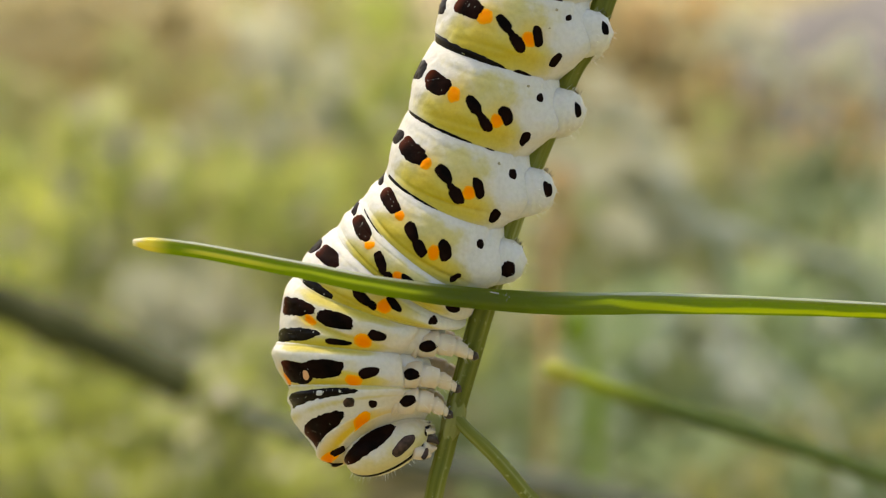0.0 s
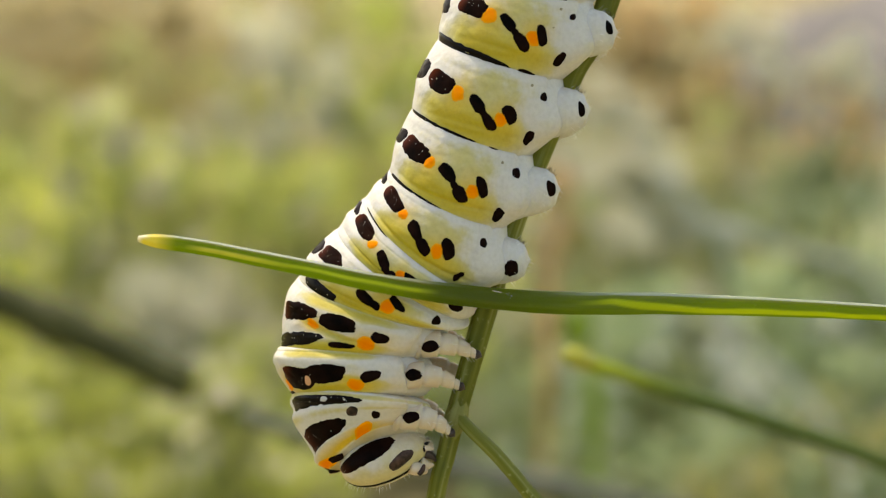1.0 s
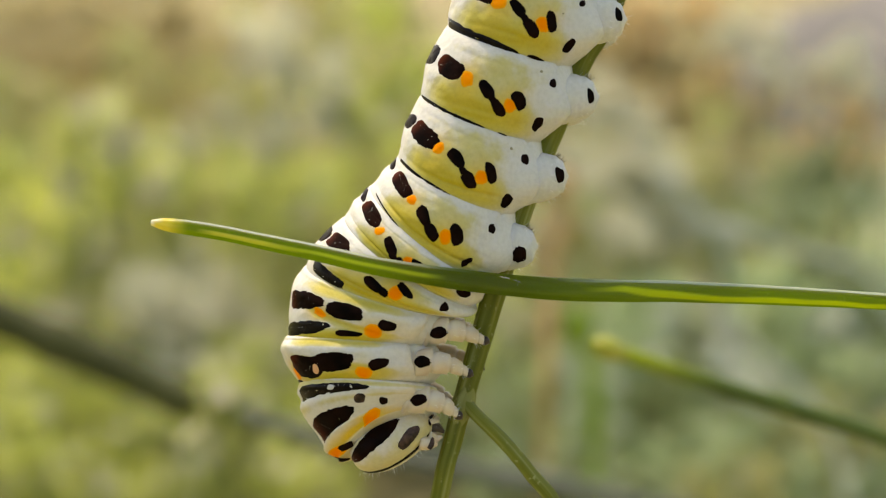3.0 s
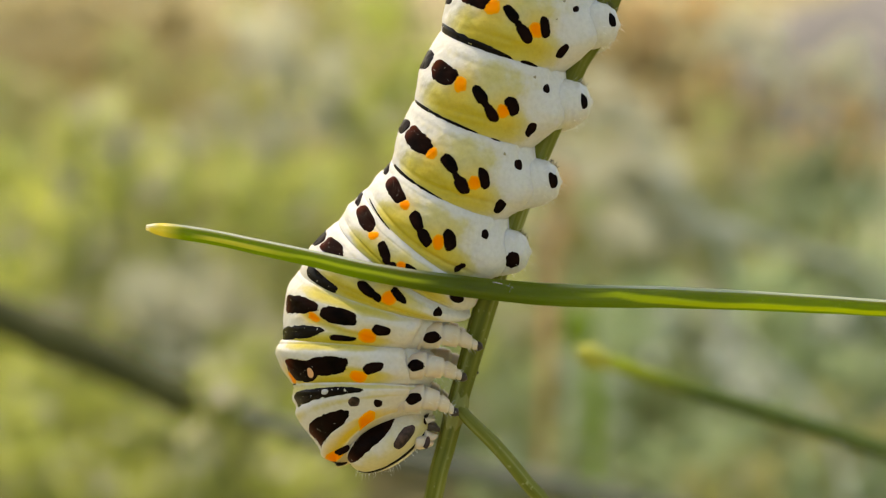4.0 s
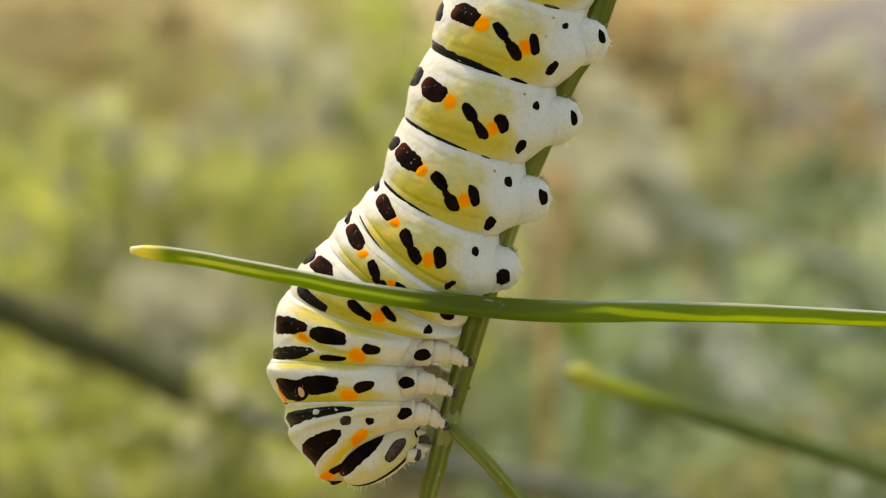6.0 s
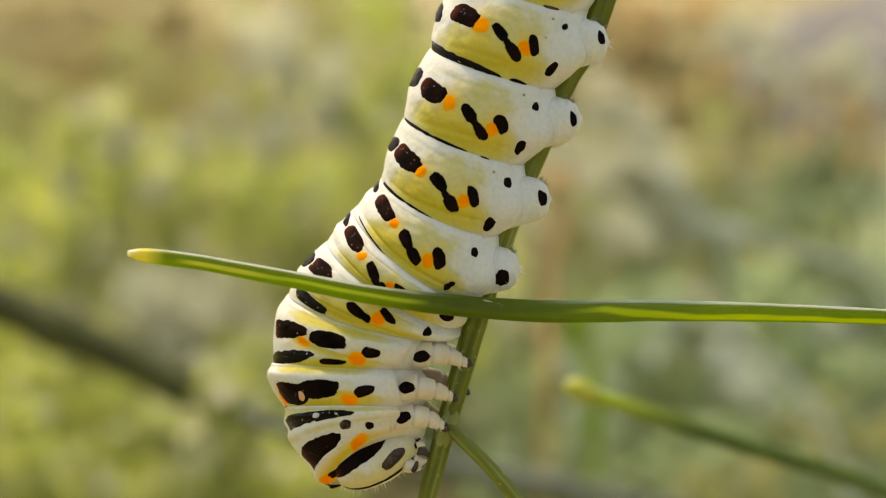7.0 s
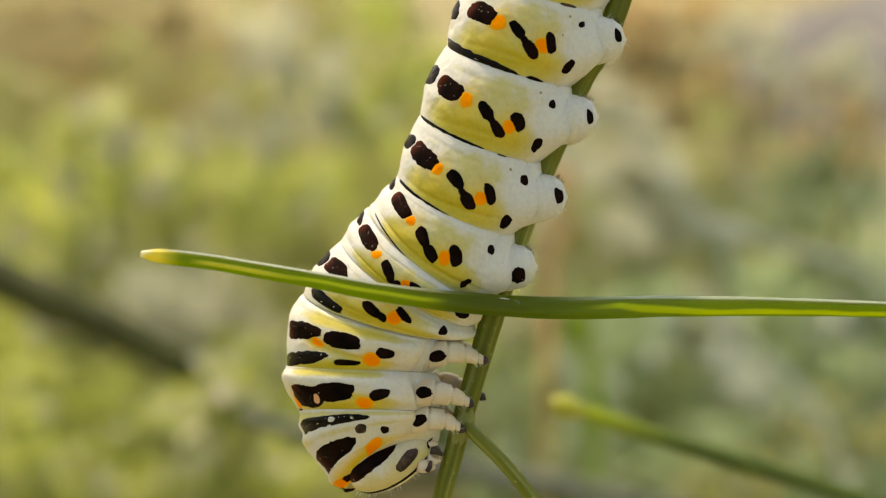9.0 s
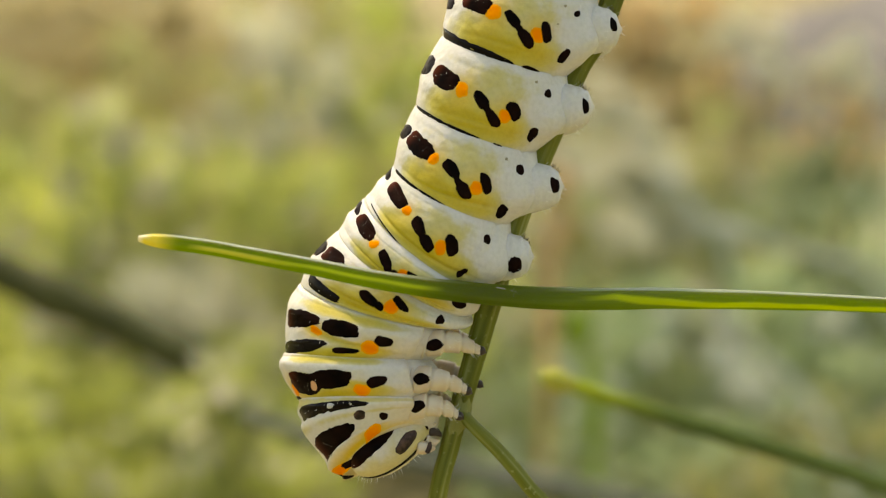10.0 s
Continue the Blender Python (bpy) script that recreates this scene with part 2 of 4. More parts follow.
def patch(surf, kind, s, v, a_s, a_v, b_s, b_v, side=1, lift=0.03, centre=(0, 0, 0), rng=random):
    """A slightly raised marking on the surface: an uneven blob about (s, v)."""
    power = {"S": 0.6, "R": 0.72}.get(kind, 0.82)
    turns, radial = 40, 5
    ph = [rng.uniform(0, 6.28) for _ in range(3)]
    verts, faces, c, pig = [], [], Vector(centre), [(0.0, 0.0)]

    def at(x, y, r):
        ss = s + a_s * x + b_s * y
        vv = radians(v + a_v * x + b_v * y) * side
        p = Vector(surf(ss, vv))
        e = 1e-3
        n = (Vector(surf(ss + e, vv)) - p).cross(Vector(surf(ss, vv + e)) - p)
        n.normalize()
        mid = Vector(surf(ss, vv + math.pi))
        if n.dot(p - mid) < 0:
            n = -n
        return tuple(p + n * (lift * (1 - r ** 5) - 0.012 * r ** 5) - c)

    verts.append(at(0, 0, 0))
    for i in range(1, radial + 1):
        r = (i / radial) ** 0.8
        for j in range(turns):
            an = 2 * math.pi * j / turns
            wob = 1 + 0.055 * math.sin(2 * an + ph[0]) + 0.045 * math.sin(3 * an + ph[1]) + 0.028 * math.sin(5 * an + ph[2]) + 0.014 * math.sin(11 * an + ph[0])
            cx, cy = math.cos(an), math.sin(an)
            x = math.copysign(abs(cx) ** power, cx) * r * wob
            y = math.copysign(abs(cy) ** power, cy) * r * wob
            verts.append(at(x, y, r))
            pig.append((0.9 * max(0.0, -x - 0.25) ** 1.2 if kind == "R" else max(0.0, (r - 0.5) / 0.5) ** 1.5 if kind == "O" else 0.0, 0.0))
    for j in range(turns):
        faces.append((0, 1 + j, 1 + (j + 1) % turns))
        for i in range(radial - 1):
            a = 1 + i * turns
            faces.append((a + j, a + turns + j, a + turns + (j + 1) % turns, a + (j + 1) % turns))
    return verts, faces, pig, None


def markings(parent, surf, rows, centre=(0, 0, 0), both=True):
    rng = random.Random(len(rows) * 7 + int(centre[2] * 10))
    grains = []
    for kind, s, v, a_s, a_v, b_s, b_v in rows:
        if kind == "Y":
            continue
        name, material = KINDS[kind]
        lift = {"P": 0.06, "G": 0.06, "O": 0.022, "Y": 0.012}.get(kind, 0.035)
        if kind in "RS" and abs(a_v) > 9:
            for _ in range(1 if centre[2] < -13 else 8 if centre[2] < -7 else 5):
                x, y = rng.uniform(-0.7, 0.7), rng.uniform(-0.5, 0.5)
                grains.append(Vector(surf(s + a_s * x + b_s * y, radians(v + a_v * x + b_v * y))))
        for side in ((1, -1) if both and not (kind in "OK" and s > 0.98 and abs(centre[2] + 11.8) < 1.2) else (1,)):
            part(name, patch(surf, kind, s, v, a_s, a_v, b_s, b_v, side, lift, centre, rng), material, parent)
    if grains:
        part("granules", granule_mesh(grains, centre), BRISTLE, parent, "tiny granules made white as glints")


def granule_mesh(places, centre):
    """Tiny beads that stand on the dark markings, made white to give their glints."""
    verts, faces, c = [], [], Vector(centre)
    for p in places:
        k = len(verts)
        out = (p - Vector((c.x, 0, c.z))).normalized()
        q = p - c + out * 0.03
        a = out.orthogonal().normalized()
        b = out.cross(a)
        for h, r in ((0.0, 0.024), (0.016, 0.017)):
            for j in range(6):
                verts.append(tuple(q + out * h + r * (math.cos(1.047 * j) * a + math.sin(1.047 * j) * b)))
        verts.append(tuple(q + out * 0.024))
        for j in range(6):
            faces.append((k + j, k + (j + 1) % 6, k + 6 + (j + 1) % 6, k + 6 + j))
            faces.append((k + 6 + j, k + 6 + (j + 1) % 6, k + 12))
    return verts, faces, None, None


def body_surface(i, h=0.095):
    """The skin of body ring i: s runs down the body, v round it (0 belly, 90 degrees the near flank, 180 back)."""
    lo, hi = np.array(RINGS[i]), np.array(RINGS[i + 1])

    def surf(s, v):
        far = 1 - 0.75 * min(1.0, max(0.0, s)) if i == 9 and math.sin(v) < 0 else 1.0
        if i == 9 and s > 1:
            k = min(1.0, max(0.0, (abs(v) - 1.75) / 0.7))
            s = 1 + (s - 1) * (0.15 + 0.85 * k * k * (3 - 2 * k))
        r = lo * (1 - s) + hi * s
        q = min(max(s, 0.0), 1.0)
        cv, sv = math.cos(v), math.sin(v)
        flat = (0, 0, 0, 0.35, 0.85, 0.65, 0.1, 0.4, 0, 0)[i] * max(0.0, -cv) ** 0.7
        m = 1 + h * (1 - flat) * (1 - abs(2 * q - 1) ** 3)
        m -= 6 * max(0.0, abs(s - 0.5) - 0.5) ** 2
        m += 0.012 * math.sin(11 * q + 2) * max(0.0, -cv) - (0.045 if i > 6 else 0.018) * math.exp(-((abs(v) - 0.95) / (0.09 if i > 6 else 0.16)) ** 2)
        if 0 < i < 5:
            m += 0.25 * math.exp(-((q - 0.5) / 0.34) ** 2 - ((abs(v) - 0.45) / 0.36) ** 2)
        a = abs(v)
        side = max(0.0, math.sin(a)) ** 2
        if 0 < i < 5:
            m -= 0.035 * math.exp(-((a - 0.74 - 0.3 * (q - 0.1)) / 0.045) ** 2 - ((q - 0.12) / 0.2) ** 2)
            m -= 0.012 * math.exp(-((a - 0.98 + 0.3 * (q - 0.5)) / 0.05) ** 2 - ((q - 0.55) / 0.3) ** 2)
        if i < 7:
            m -= (0.010, 0.010, 0.012, 0.026, 0.032, 0.03, 0.024)[i] * math.exp(-((q - 0.84 - 0.05 * math.sin(2.2 * a + i)) / 0.028) ** 2) * side
            m -= 0.010 * math.exp(-((q - 0.16 - 0.04 * math.sin(1.7 * a + 2 * i)) / 0.03) ** 2) * side
        if i > 6:
            tuck = min(1.0, max(0.0, (0.99 + 0.05 * math.sin(4 * q) - a) / 0.09))
            m -= (0.075, 0.075, 0.05)[i - 7] * tuck * tuck * (3 - 2 * tuck)
            for pleat, wide in ((1.14, 0.035), (1.27, 0.03)):
                m -= 0.012 * math.exp(-((a - pleat - 0.08 * math.sin(3 * q + i)) / wide) ** 2)
            roll = (0.07, 0.06, 0.085)[i - 7] * math.exp(-((q - 0.22) / 0.2) ** 2)
            m += roll * (0.35 - 0.65 * cv)
            if i == 7:
                m -= 0.045 * math.exp(-((q - 0.60 + 0.35 * (abs(v) - 2.0)) / 0.06) ** 2 - ((abs(v) - 1.9) / 0.5) ** 2)
        if i == 9:
            m += max(0.0, -cv) * (0.05 * math.sin(math.pi * q) + 0.05 * math.exp(-((q - 0.40) / 0.12) ** 2) - 0.05 * math.exp(-((q - 0.24) / 0.06) ** 2))
            m += (0.09 * math.exp(-((s - 0.87) / 0.06) ** 2) - 0.05 * math.exp(-((s - 1.0) / 0.05) ** 2)) * max(0.0, math.sin(abs(v) - 1.0))
        p = Vector((r[0] + m * (cv * r[2] + far * sv * r[5]), -m * sv * r[4], r[1] + m * (cv * r[3] + far * sv * r[6])))
        calm = min(1.0, 6 * min(max(s, 0.0), max(1 - s, 0.0)))
        wr = noise.noise(p * 0.8) * 0.08 + noise.noise(p * 2.4) * 0.045 + noise.noise(p * 6.0) * 0.012
        return tuple(p + (p - Vector((r[0], 0, r[1]))).normalized() * wr * calm)
    return surf


def abdomen_pigment(s, d):
    flank = math.exp(-((d - 100) / 42) ** 4)
    low = math.exp(-((s - 0.80) / 0.22) ** 2 - ((d - 98) / 40) ** 2)
    top = math.exp(-((s - 0.30) / 0.22) ** 2 - ((d - 88) / 26) ** 2)
    warm = 0.25 * math.exp(-((s - 0.8) / 0.2) ** 2 - ((d - 45) / 18) ** 2)
    edge = math.exp(-(s / 0.10) ** 2)
    low += 0.6 * math.exp(-((s - 0.84) / 0.12) ** 2 - ((d - 114) / 22) ** 2) + 0.5 * math.exp(-((s - 0.82) / 0.15) ** 2 - ((d - 62) / 14) ** 2)
    return (max(0.0, (0.12 * flank + 0.86 * low + 0.24 * top) * (1 - 0.8 * edge)), warm)


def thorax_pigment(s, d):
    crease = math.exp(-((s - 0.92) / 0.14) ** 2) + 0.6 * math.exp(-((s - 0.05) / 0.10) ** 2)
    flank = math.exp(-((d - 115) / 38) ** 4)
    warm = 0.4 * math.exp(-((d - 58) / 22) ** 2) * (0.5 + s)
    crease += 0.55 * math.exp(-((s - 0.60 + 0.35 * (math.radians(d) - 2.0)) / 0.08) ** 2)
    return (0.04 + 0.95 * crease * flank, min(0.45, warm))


def collar_pigment(s, d):
    warm = 0.5 * math.exp(-((d - 58) / 24) ** 2)
    return (0.04 + 0.35 * math.exp(-((s - 0.04) / 0.08) ** 2) + 0.2 * math.exp(-((s - 0.40) / 0.07) ** 2), warm)


def body_ring(name, i, spots, pigment, parent, label, h=0.095, last=1.05):
    surf = body_surface(i, h)
    c = tuple((Vector(surf(0.5, 0)) + Vector(surf(0.5, math.pi))) / 2)
    rows = ([(-0.26, 1.0), (-0.18, 1.0)] if i > 7 else []) + [(-0.10, 1.0), (-0.05, 1.0), (-0.02, 1.0)] + [(k / 44, 1.0) for k in range(45)] + [(1.02, 1.0), (1.05, 1.0), (last + 0.001, 1.0)]
    rows += [(last + 0.01, 0.93), (last + 0.02, 0.8), (last + 0.025, 0.5)]
    rings, pig = [], []
    for s, shrink in rows:
        axis = (Vector(surf(s, 0)) + Vector(surf(s, math.pi))) / 2
        ring = []
        for j in range(144):
            v = 2 * math.pi * j / 144 - math.pi
            p = Vector(surf(s, v))
            ring.append(tuple(axis + (p - axis) * shrink - Vector(c)))
            d = abs(math.degrees(v))
            glow = max([math.exp(-((s - k[1] + (0.10 if k[0] == "Y" else 0.0)) / ((0.4 if k[0] == "Y" else 0.7 if i == 9 else 1.5) * abs(k[5]) + 0.05)) ** 2 - ((d - k[2]) / (1.6 * abs(k[4]) + 3)) ** 2) for k in spots if k[0] in "OY"] or [0])
            pig.append((*pigment(s, d), min(1.0, 1.15 * glow) if i == 9 else 0.85 * glow))
        rings.append(ring)
    v, f = rings_mesh(rings)
    ob = part(name, (v, f, pig, None), SKIN, parent, label)
    ob.location = [q * MM for q in c]
    markings(ob, surf, spots, c)
    return ob, c


# markings of each body ring: kind, s, v, long axis (s, v), short axis (s, v)
A7 = [
    ("K", 0.549, 131.4, -0.007, -14.5, 0.105, -0.7),
    ("O", 0.561, 113.6, -0.032, -6.8, 0.08, -2.8),
    ("K", 0.578, 97.4, 0.06, -7.8, 0.055, 2.1),
    ("K", 0.718, 81.5, 0.082, -7.3, 0.052, 3.2),
    ("O", 0.639, 74.7, -0.022, -5.6, 0.086, -2.8),
    ("K", 0.603, 68.4, 0.108, -5.4, 0.029, 4.5),
    ("B", 1.011, 62.5, 0.012, -10.0, 0.036, -0.1),
]
A6 = [
    ("R", 0.405, 130.5, 0.014, -15.3, 0.142, 0.7),
    ("O", 0.447, 113.2, -0.036, -6.9, 0.101, -2.6),
    ("K", 0.454, 97.2, 0.073, -7.2, 0.065, 2.2),
    ("K", 0.642, 81.9, 0.098, -7.0, 0.061, 3.2),
    ("K", 0.549, 89.1, 0.031, -3.0, 0.041, 1.4),
    ("O", 0.557, 74.8, -0.024, -5.5, 0.102, -2.6),
    ("K", 0.5, 68.7, 0.128, -5.0, 0.032, 4.4),
    ("K", 0.734, 46.1, -0.102, 0.0, 0.021, -4.1),
    ("K", 0.179, 46.8, -0.011, -3.7, 0.04, -0.4),
    ("S", 0.975, 129.0, 0.03, -48.1, 0.087, 0.0),
    ("K", 1.032, 64.2, 0.026, -11.0, 0.063, 0.2),
    ("D", 0.12, 60.0, 0.0, -1.5, 0.018, 0.0),
    ("D", 0.36, 62.0, 0.0, -0.9, 0.012, 0.0),
    ("K", 0.519, 174.3, -0.14, 3.4, -0.028, -19.2),
]
A5 = [
    ("R", 0.448, 133.4, 0.023, -15.6, 0.144, 2.4),
    ("O", 0.5, 114.1, -0.034, -5.8, 0.099, -2.5),
    ("K", 0.533, 96.4, 0.078, -6.9, 0.068, 3.0),
    ("K", 0.705, 82.5, 0.085, -6.4, 0.057, 3.1),
    ("K", 0.622, 89.6, 0.029, -3.1, 0.042, 1.5),
    ("O", 0.628, 74.5, -0.026, -5.6, 0.093, -2.4),
    ("K", 0.539, 69.5, 0.104, -6.8, 0.054, 3.9),
    ("K", 0.759, 45.0, -0.098, 0.8, 0.016, -4.3),
    ("K", 0.227, 45.5, -0.011, -3.5, 0.051, -0.5),
    ("S", 1.005, 126.2, 0.018, -44.1, 0.051, 0.0),
    ("K", 1.043, 66.0, 0.027, -9.8, 0.047, 0.5),
    ("D", 0.13, 58.0, 0.0, -1.5, 0.02, 0.0),
    ("K", 0.42, 169.3, -0.152, -0.7, -0.033, -19.9),
]
A4 = [
    ("R", 0.426, 136.0, 0.042, -17.7, 0.156, 4.7),
    ("O", 0.487, 117.6, -0.044, -5.6, 0.084, -1.9),
    ("K", 0.502, 100.4, 0.067, -7.6, 0.089, 3.0),
    ("K", 0.707, 85.3, 0.089, -6.4, 0.072, 3.5),
    ("K", 0.62, 92.3, 0.028, -3.0, 0.047, 1.6),
    ("O", 0.614, 76.6, -0.035, -6.1, 0.091, -1.9),
    ("K", 0.518, 70.2, 0.123, -5.3, 0.044, 4.4),
    ("K", 0.815, 46.7, -0.114, 0.1, 0.022, -4.7),
    ("K", 0.222, 43.7, -0.013, -4.2, 0.059, -0.2),
    ("S", 1.0, 129.2, 0.027, -39.3, 0.04, 0.0),
    ("K", 1.063, 73.5, 0.022, -8.7, 0.044, 0.6),
    ("D", 0.14, 58.0, 0.0, -1.4, 0.02, 0.0),
    ("K", 0.4, 168.6, -0.135, -2.1, -0.05, -16.9),
]
A3 = [
    ("R", 0.333, 138.8, 0.109, -15.8, 0.17, 2.8),
    ("O", 0.444, 120.4, -0.068, -3.8, 0.089, -2.6),
    ("K", 0.541, 105.4, 0.094, -7.2, 0.11, 2.5),
    ("K", 0.704, 93.9, 0.093, -6.9, 0.097, 2.4),
    ("O", 0.635, 82.9, -0.062, -4.8, 0.119, -3.0),
    ("K", 0.519, 76.5, 0.137, -6.2, 0.078, 4.2),
    ("K", 0.825, 57.0, -0.103, -2.0, 0.026, -2.9),
    ("K", 0.227, 50.2, -0.017, -3.6, 0.063, -1.0),
    ("K", 0.187, 175.0, -0.138, 8.4, -0.054, -9.1),
    ("S", 0.993, 132.3, 0.084, -28.0, 0.019, 0.0),
]
A2 = [
    ("R", 0.251, 143.5, 0.093, -16.5, 0.21, 1.4),
    ("O", 0.406, 125.4, -0.122, -3.5, 0.09, -2.4),
    ("K", 0.52, 111.7, 0.17, -6.6, 0.139, 2.1),
    ("K", 0.698, 105.9, 0.057, -3.1, 0.129, 1.2),
    ("K", 0.729, 100.6, -0.023, -3.7, 0.142, -0.4),
    ("O", 0.553, 95.6, -0.101, -2.9, 0.136, -2.3),
    ("K", 0.452, 89.4, -0.021, -4.9, 0.135, -0.4),
    ("K", 0.528, 46.0, -0.048, -8.1, 0.148, -1.6),
    ("K", 0.145, 171.6, -0.145, 8.3, -0.06, -7.1),
]
A1 = [
    ("R", 0.296, 149.0, -0.037, -16.0, 0.155, -1.1),
    ("K", 0.597, 106.3, 0.103, -8.0, 0.142, 0.7),
    ("K", 0.676, 98.0, 0.053, -4.0, 0.133, 0.3),
    ("O", 0.548, 91.0, 0.026, -5.5, 0.259, -0.4),
    ("K", 0.339, 86.7, 0.115, -7.2, 0.145, 0.6),
    ("K", 0.331, 55.2, -0.097, -3.9, 0.247, -1.8),
    ("S", 0.884, 143.0, 0.062, -19.0, 0.13, 0.0),
    ("K", 0.38, 175.0, -0.142, 0.0, -0.033, -10.8),
]
T3 = [
    ("R", 0.342, 150.9, -0.079, -22.2, 0.15, -3.1),
    ("K", 0.338, 113.8, -0.03, -14.7, 0.196, -1.9),
    ("O", 0.71, 89.4, 0.011, -7.0, 0.218, -2.3),
    ("O", 0.47, 131.5, 0.05, -6.0, 0.085, 0.0),
    ("K", 0.494, 83.6, 0.027, -7.1, 0.172, -1.5),
    ("S", 0.812, 148.5, -0.086, -29.1, 0.146, 0.0),
    ("K", 0.835, 104.8, 0.007, -10.0, 0.086, -0.6),
]
T2 = [
    ("K", 0.557, 118.7, -0.003, -19.0, 0.26, 2.8),
    ("R", 0.657, 143.9, 0.087, -17.6, 0.269, 8.8),
    ("P", 0.714, 133.5, 0.001, -3.8, 0.135, 2.5),
    ("O", 0.773, 161.6, -0.009, -7.1, 0.165, 5.6),
    ("K", 0.981, 175.0, 0.068, -2.5, 0.036, 11.4),
    ("O", 0.853, 97.0, 0.066, -6.6, 0.16, 2.5),
    ("K", 0.624, 85.2, -0.083, -8.5, 0.156, 0.0),
]
T1 = [
    ("S", 0.156, 134.0, -0.036, -39.0, 0.125, 0.0),
    ("G", 0.133, 126.3, 0.009, -3.6, 0.058, 0.7),
    ("B", 0.455, 106.3, 0.031, -4.8, 0.124, 1.9),
    ("K", 0.627, 87.4, 0.032, -3.9, 0.13, 0.9),
    ("R", 0.681, 144.8, -0.009, -33.2, 0.166, 0.0),
    ("O", 0.957, 103.2, -0.129, -11.8, 0.114, -3.8),
    ("Y", 1.08, 124.0, 0.095, -36.0, 0.05, -1.6),
    ("O", 0.987, 168.0, 0.081, -23.4, 0.062, 2.1),
    ("K", 1.043, 150.4, 0.063, -14.6, 0.052, -0.7),
    ("K", 1.037, 175.0, 0.122, -14.7, 0.006, 3.4),
]


def limb_surface(base, tip, radii, depth=0.85, folds=()):
    """A tapering limb from base to tip; radii at even steps; v = 90 degrees faces -y."""
    b, t = Vector(base), Vector(tip)
    d = t - b
    n = Vector((-d.z, 0, d.x)).normalized()
    out = d.cross(n).normalized()
    if out.y > 0:
        out = -out

    def surf(s, v):
        q = min(max(s, 0.0), 1.0) * (len(radii) - 1)
        k = min(int(q), len(radii) - 2)
        f = q - k
        f = f * f * (3 - 2 * f)
        r = radii[k] * (1 - f) + radii[k + 1] * f
        for at, deep in folds:
            r *= 1 - deep * math.exp(-((s - at - 0.03 * math.sin(2 * v + 9 * at)) / 0.022) ** 2)
        return tuple(b + d * s + r * (math.cos(v) * n + depth * math.sin(v) * out))
    return surf


def limb(name, surf, parent, material, label="", steps=18, sides=28, centre=(0, 0, 0), pigment=(0.0, 0.0)):
    c = Vector(centre)
    rings = []
    for i in range(steps + 1):
        s = 1 - (1 - i / steps) ** 1.6
        ring = []
        for j in range(sides):
            p = Vector(surf(s, 2 * math.pi * j / sides))
            ring.append(tuple(p - c + Vector((0, 0, 0.05 * noise.noise(p * 1.3)))))
        rings.append(ring)
    v, f = rings_mesh(rings)
    return part(name, (v, f, [pigment] * len(v), None), material, parent, label)


def prolegs(seg, c, base, tip, spots):
    """The pair of fleshy prolegs that clasp the stem."""
    for side in (1, -1):
        b = (base[0] - 0.6, -1.3 * side, base[1])
        t = (tip[0], -1.5 * side, tip[1])
        surf = limb_surface(b, t, (2.45, 2.62, 2.42, 2.14, 1.95, 1.80, 1.70, 1.60, 1.44, 1.13, 0.1), 0.8, ((0.60, 0.035), (0.72, 0.04)))
        ob = limb("proleg", surf, seg, SKIN, "white fleshy proleg", 40, 40, centre=c)
        if side == 1:
            for kind, s, v, a_s, a_v, b_s, b_v in spots:
                part("black_spot", patch(surf, kind, s, v, a_s, a_v, b_s, b_v, 1, 0.03, c), BLACK, ob)
        rng = random.Random(int(base[1] * 31) + side)
        hairs = []
        for _ in range(46):
            s, v = rng.uniform(0.72, 0.99), rng.uniform(0, 6.28)
            if 0.78 < s < 0.95 and 0.8 < v < 2.4:
                continue
            p = Vector(surf(s, v))
            away = (p - Vector(surf(max(0, s - 0.25), v + math.pi))).normalized()
            hairs.append((p - Vector(c), away + Vector((0.5, 0, -0.1)), rng.uniform(0.25, 0.6)))
        part("bristles", bristle_mesh(hairs, 3), BRISTLE, ob, "fine white bristles")
        hooks = []
        for _ in range(9):
            s, v = rng.uniform(0.80, 0.93), rng.uniform(-0.35, 0.45)
            p = Vector(surf(s, v)) - Vector(c)
            hooks.append((p, Vector((rng.uniform(-0.2, 1.0), rng.uniform(-0.4, 0.4), 0.6)), rng.uniform(0.3, 0.55)))
        part("crochets", bristle_mesh(hooks, 4, 3.0), CLAW, ob, "brown gripping hooks")


def leg_surface(rows):
    """A jointed leg through rows of (x, y, z, radius), swollen at each joint."""
    path = [np.array(q, float) for q in smooth_path(rows, 8)]
    d = path[-1][:3] - path[0][:3]
    nrm = Vector((-d[2], 0, d[0])).normalized()
    out = Vector((0, 1, 0)) if rows[-1][1] > 0 else Vector((0, -1, 0))

    def surf(s, v):
        q = min(max(s, 0.0), 1.0) * (len(path) - 1)
        k = min(int(q), len(path) - 2)
        p = path[k] * (1 - q + k) + path[k + 1] * (q - k)
        joint = (q / 8) % 1.0
        r = p[3] * (0.95 + 0.15 * joint ** 1.5 - 0.20 * math.exp(-(joint / 0.12) ** 2))
        if s > 0.97:
            r *= max(0.05, 1 - ((s - 0.97) / 0.03) ** 2) ** 0.5
        r = float(r)
        return tuple(Vector(p[:3]) + r * (math.cos(v) * nrm + math.sin(v) * out))
    return surf


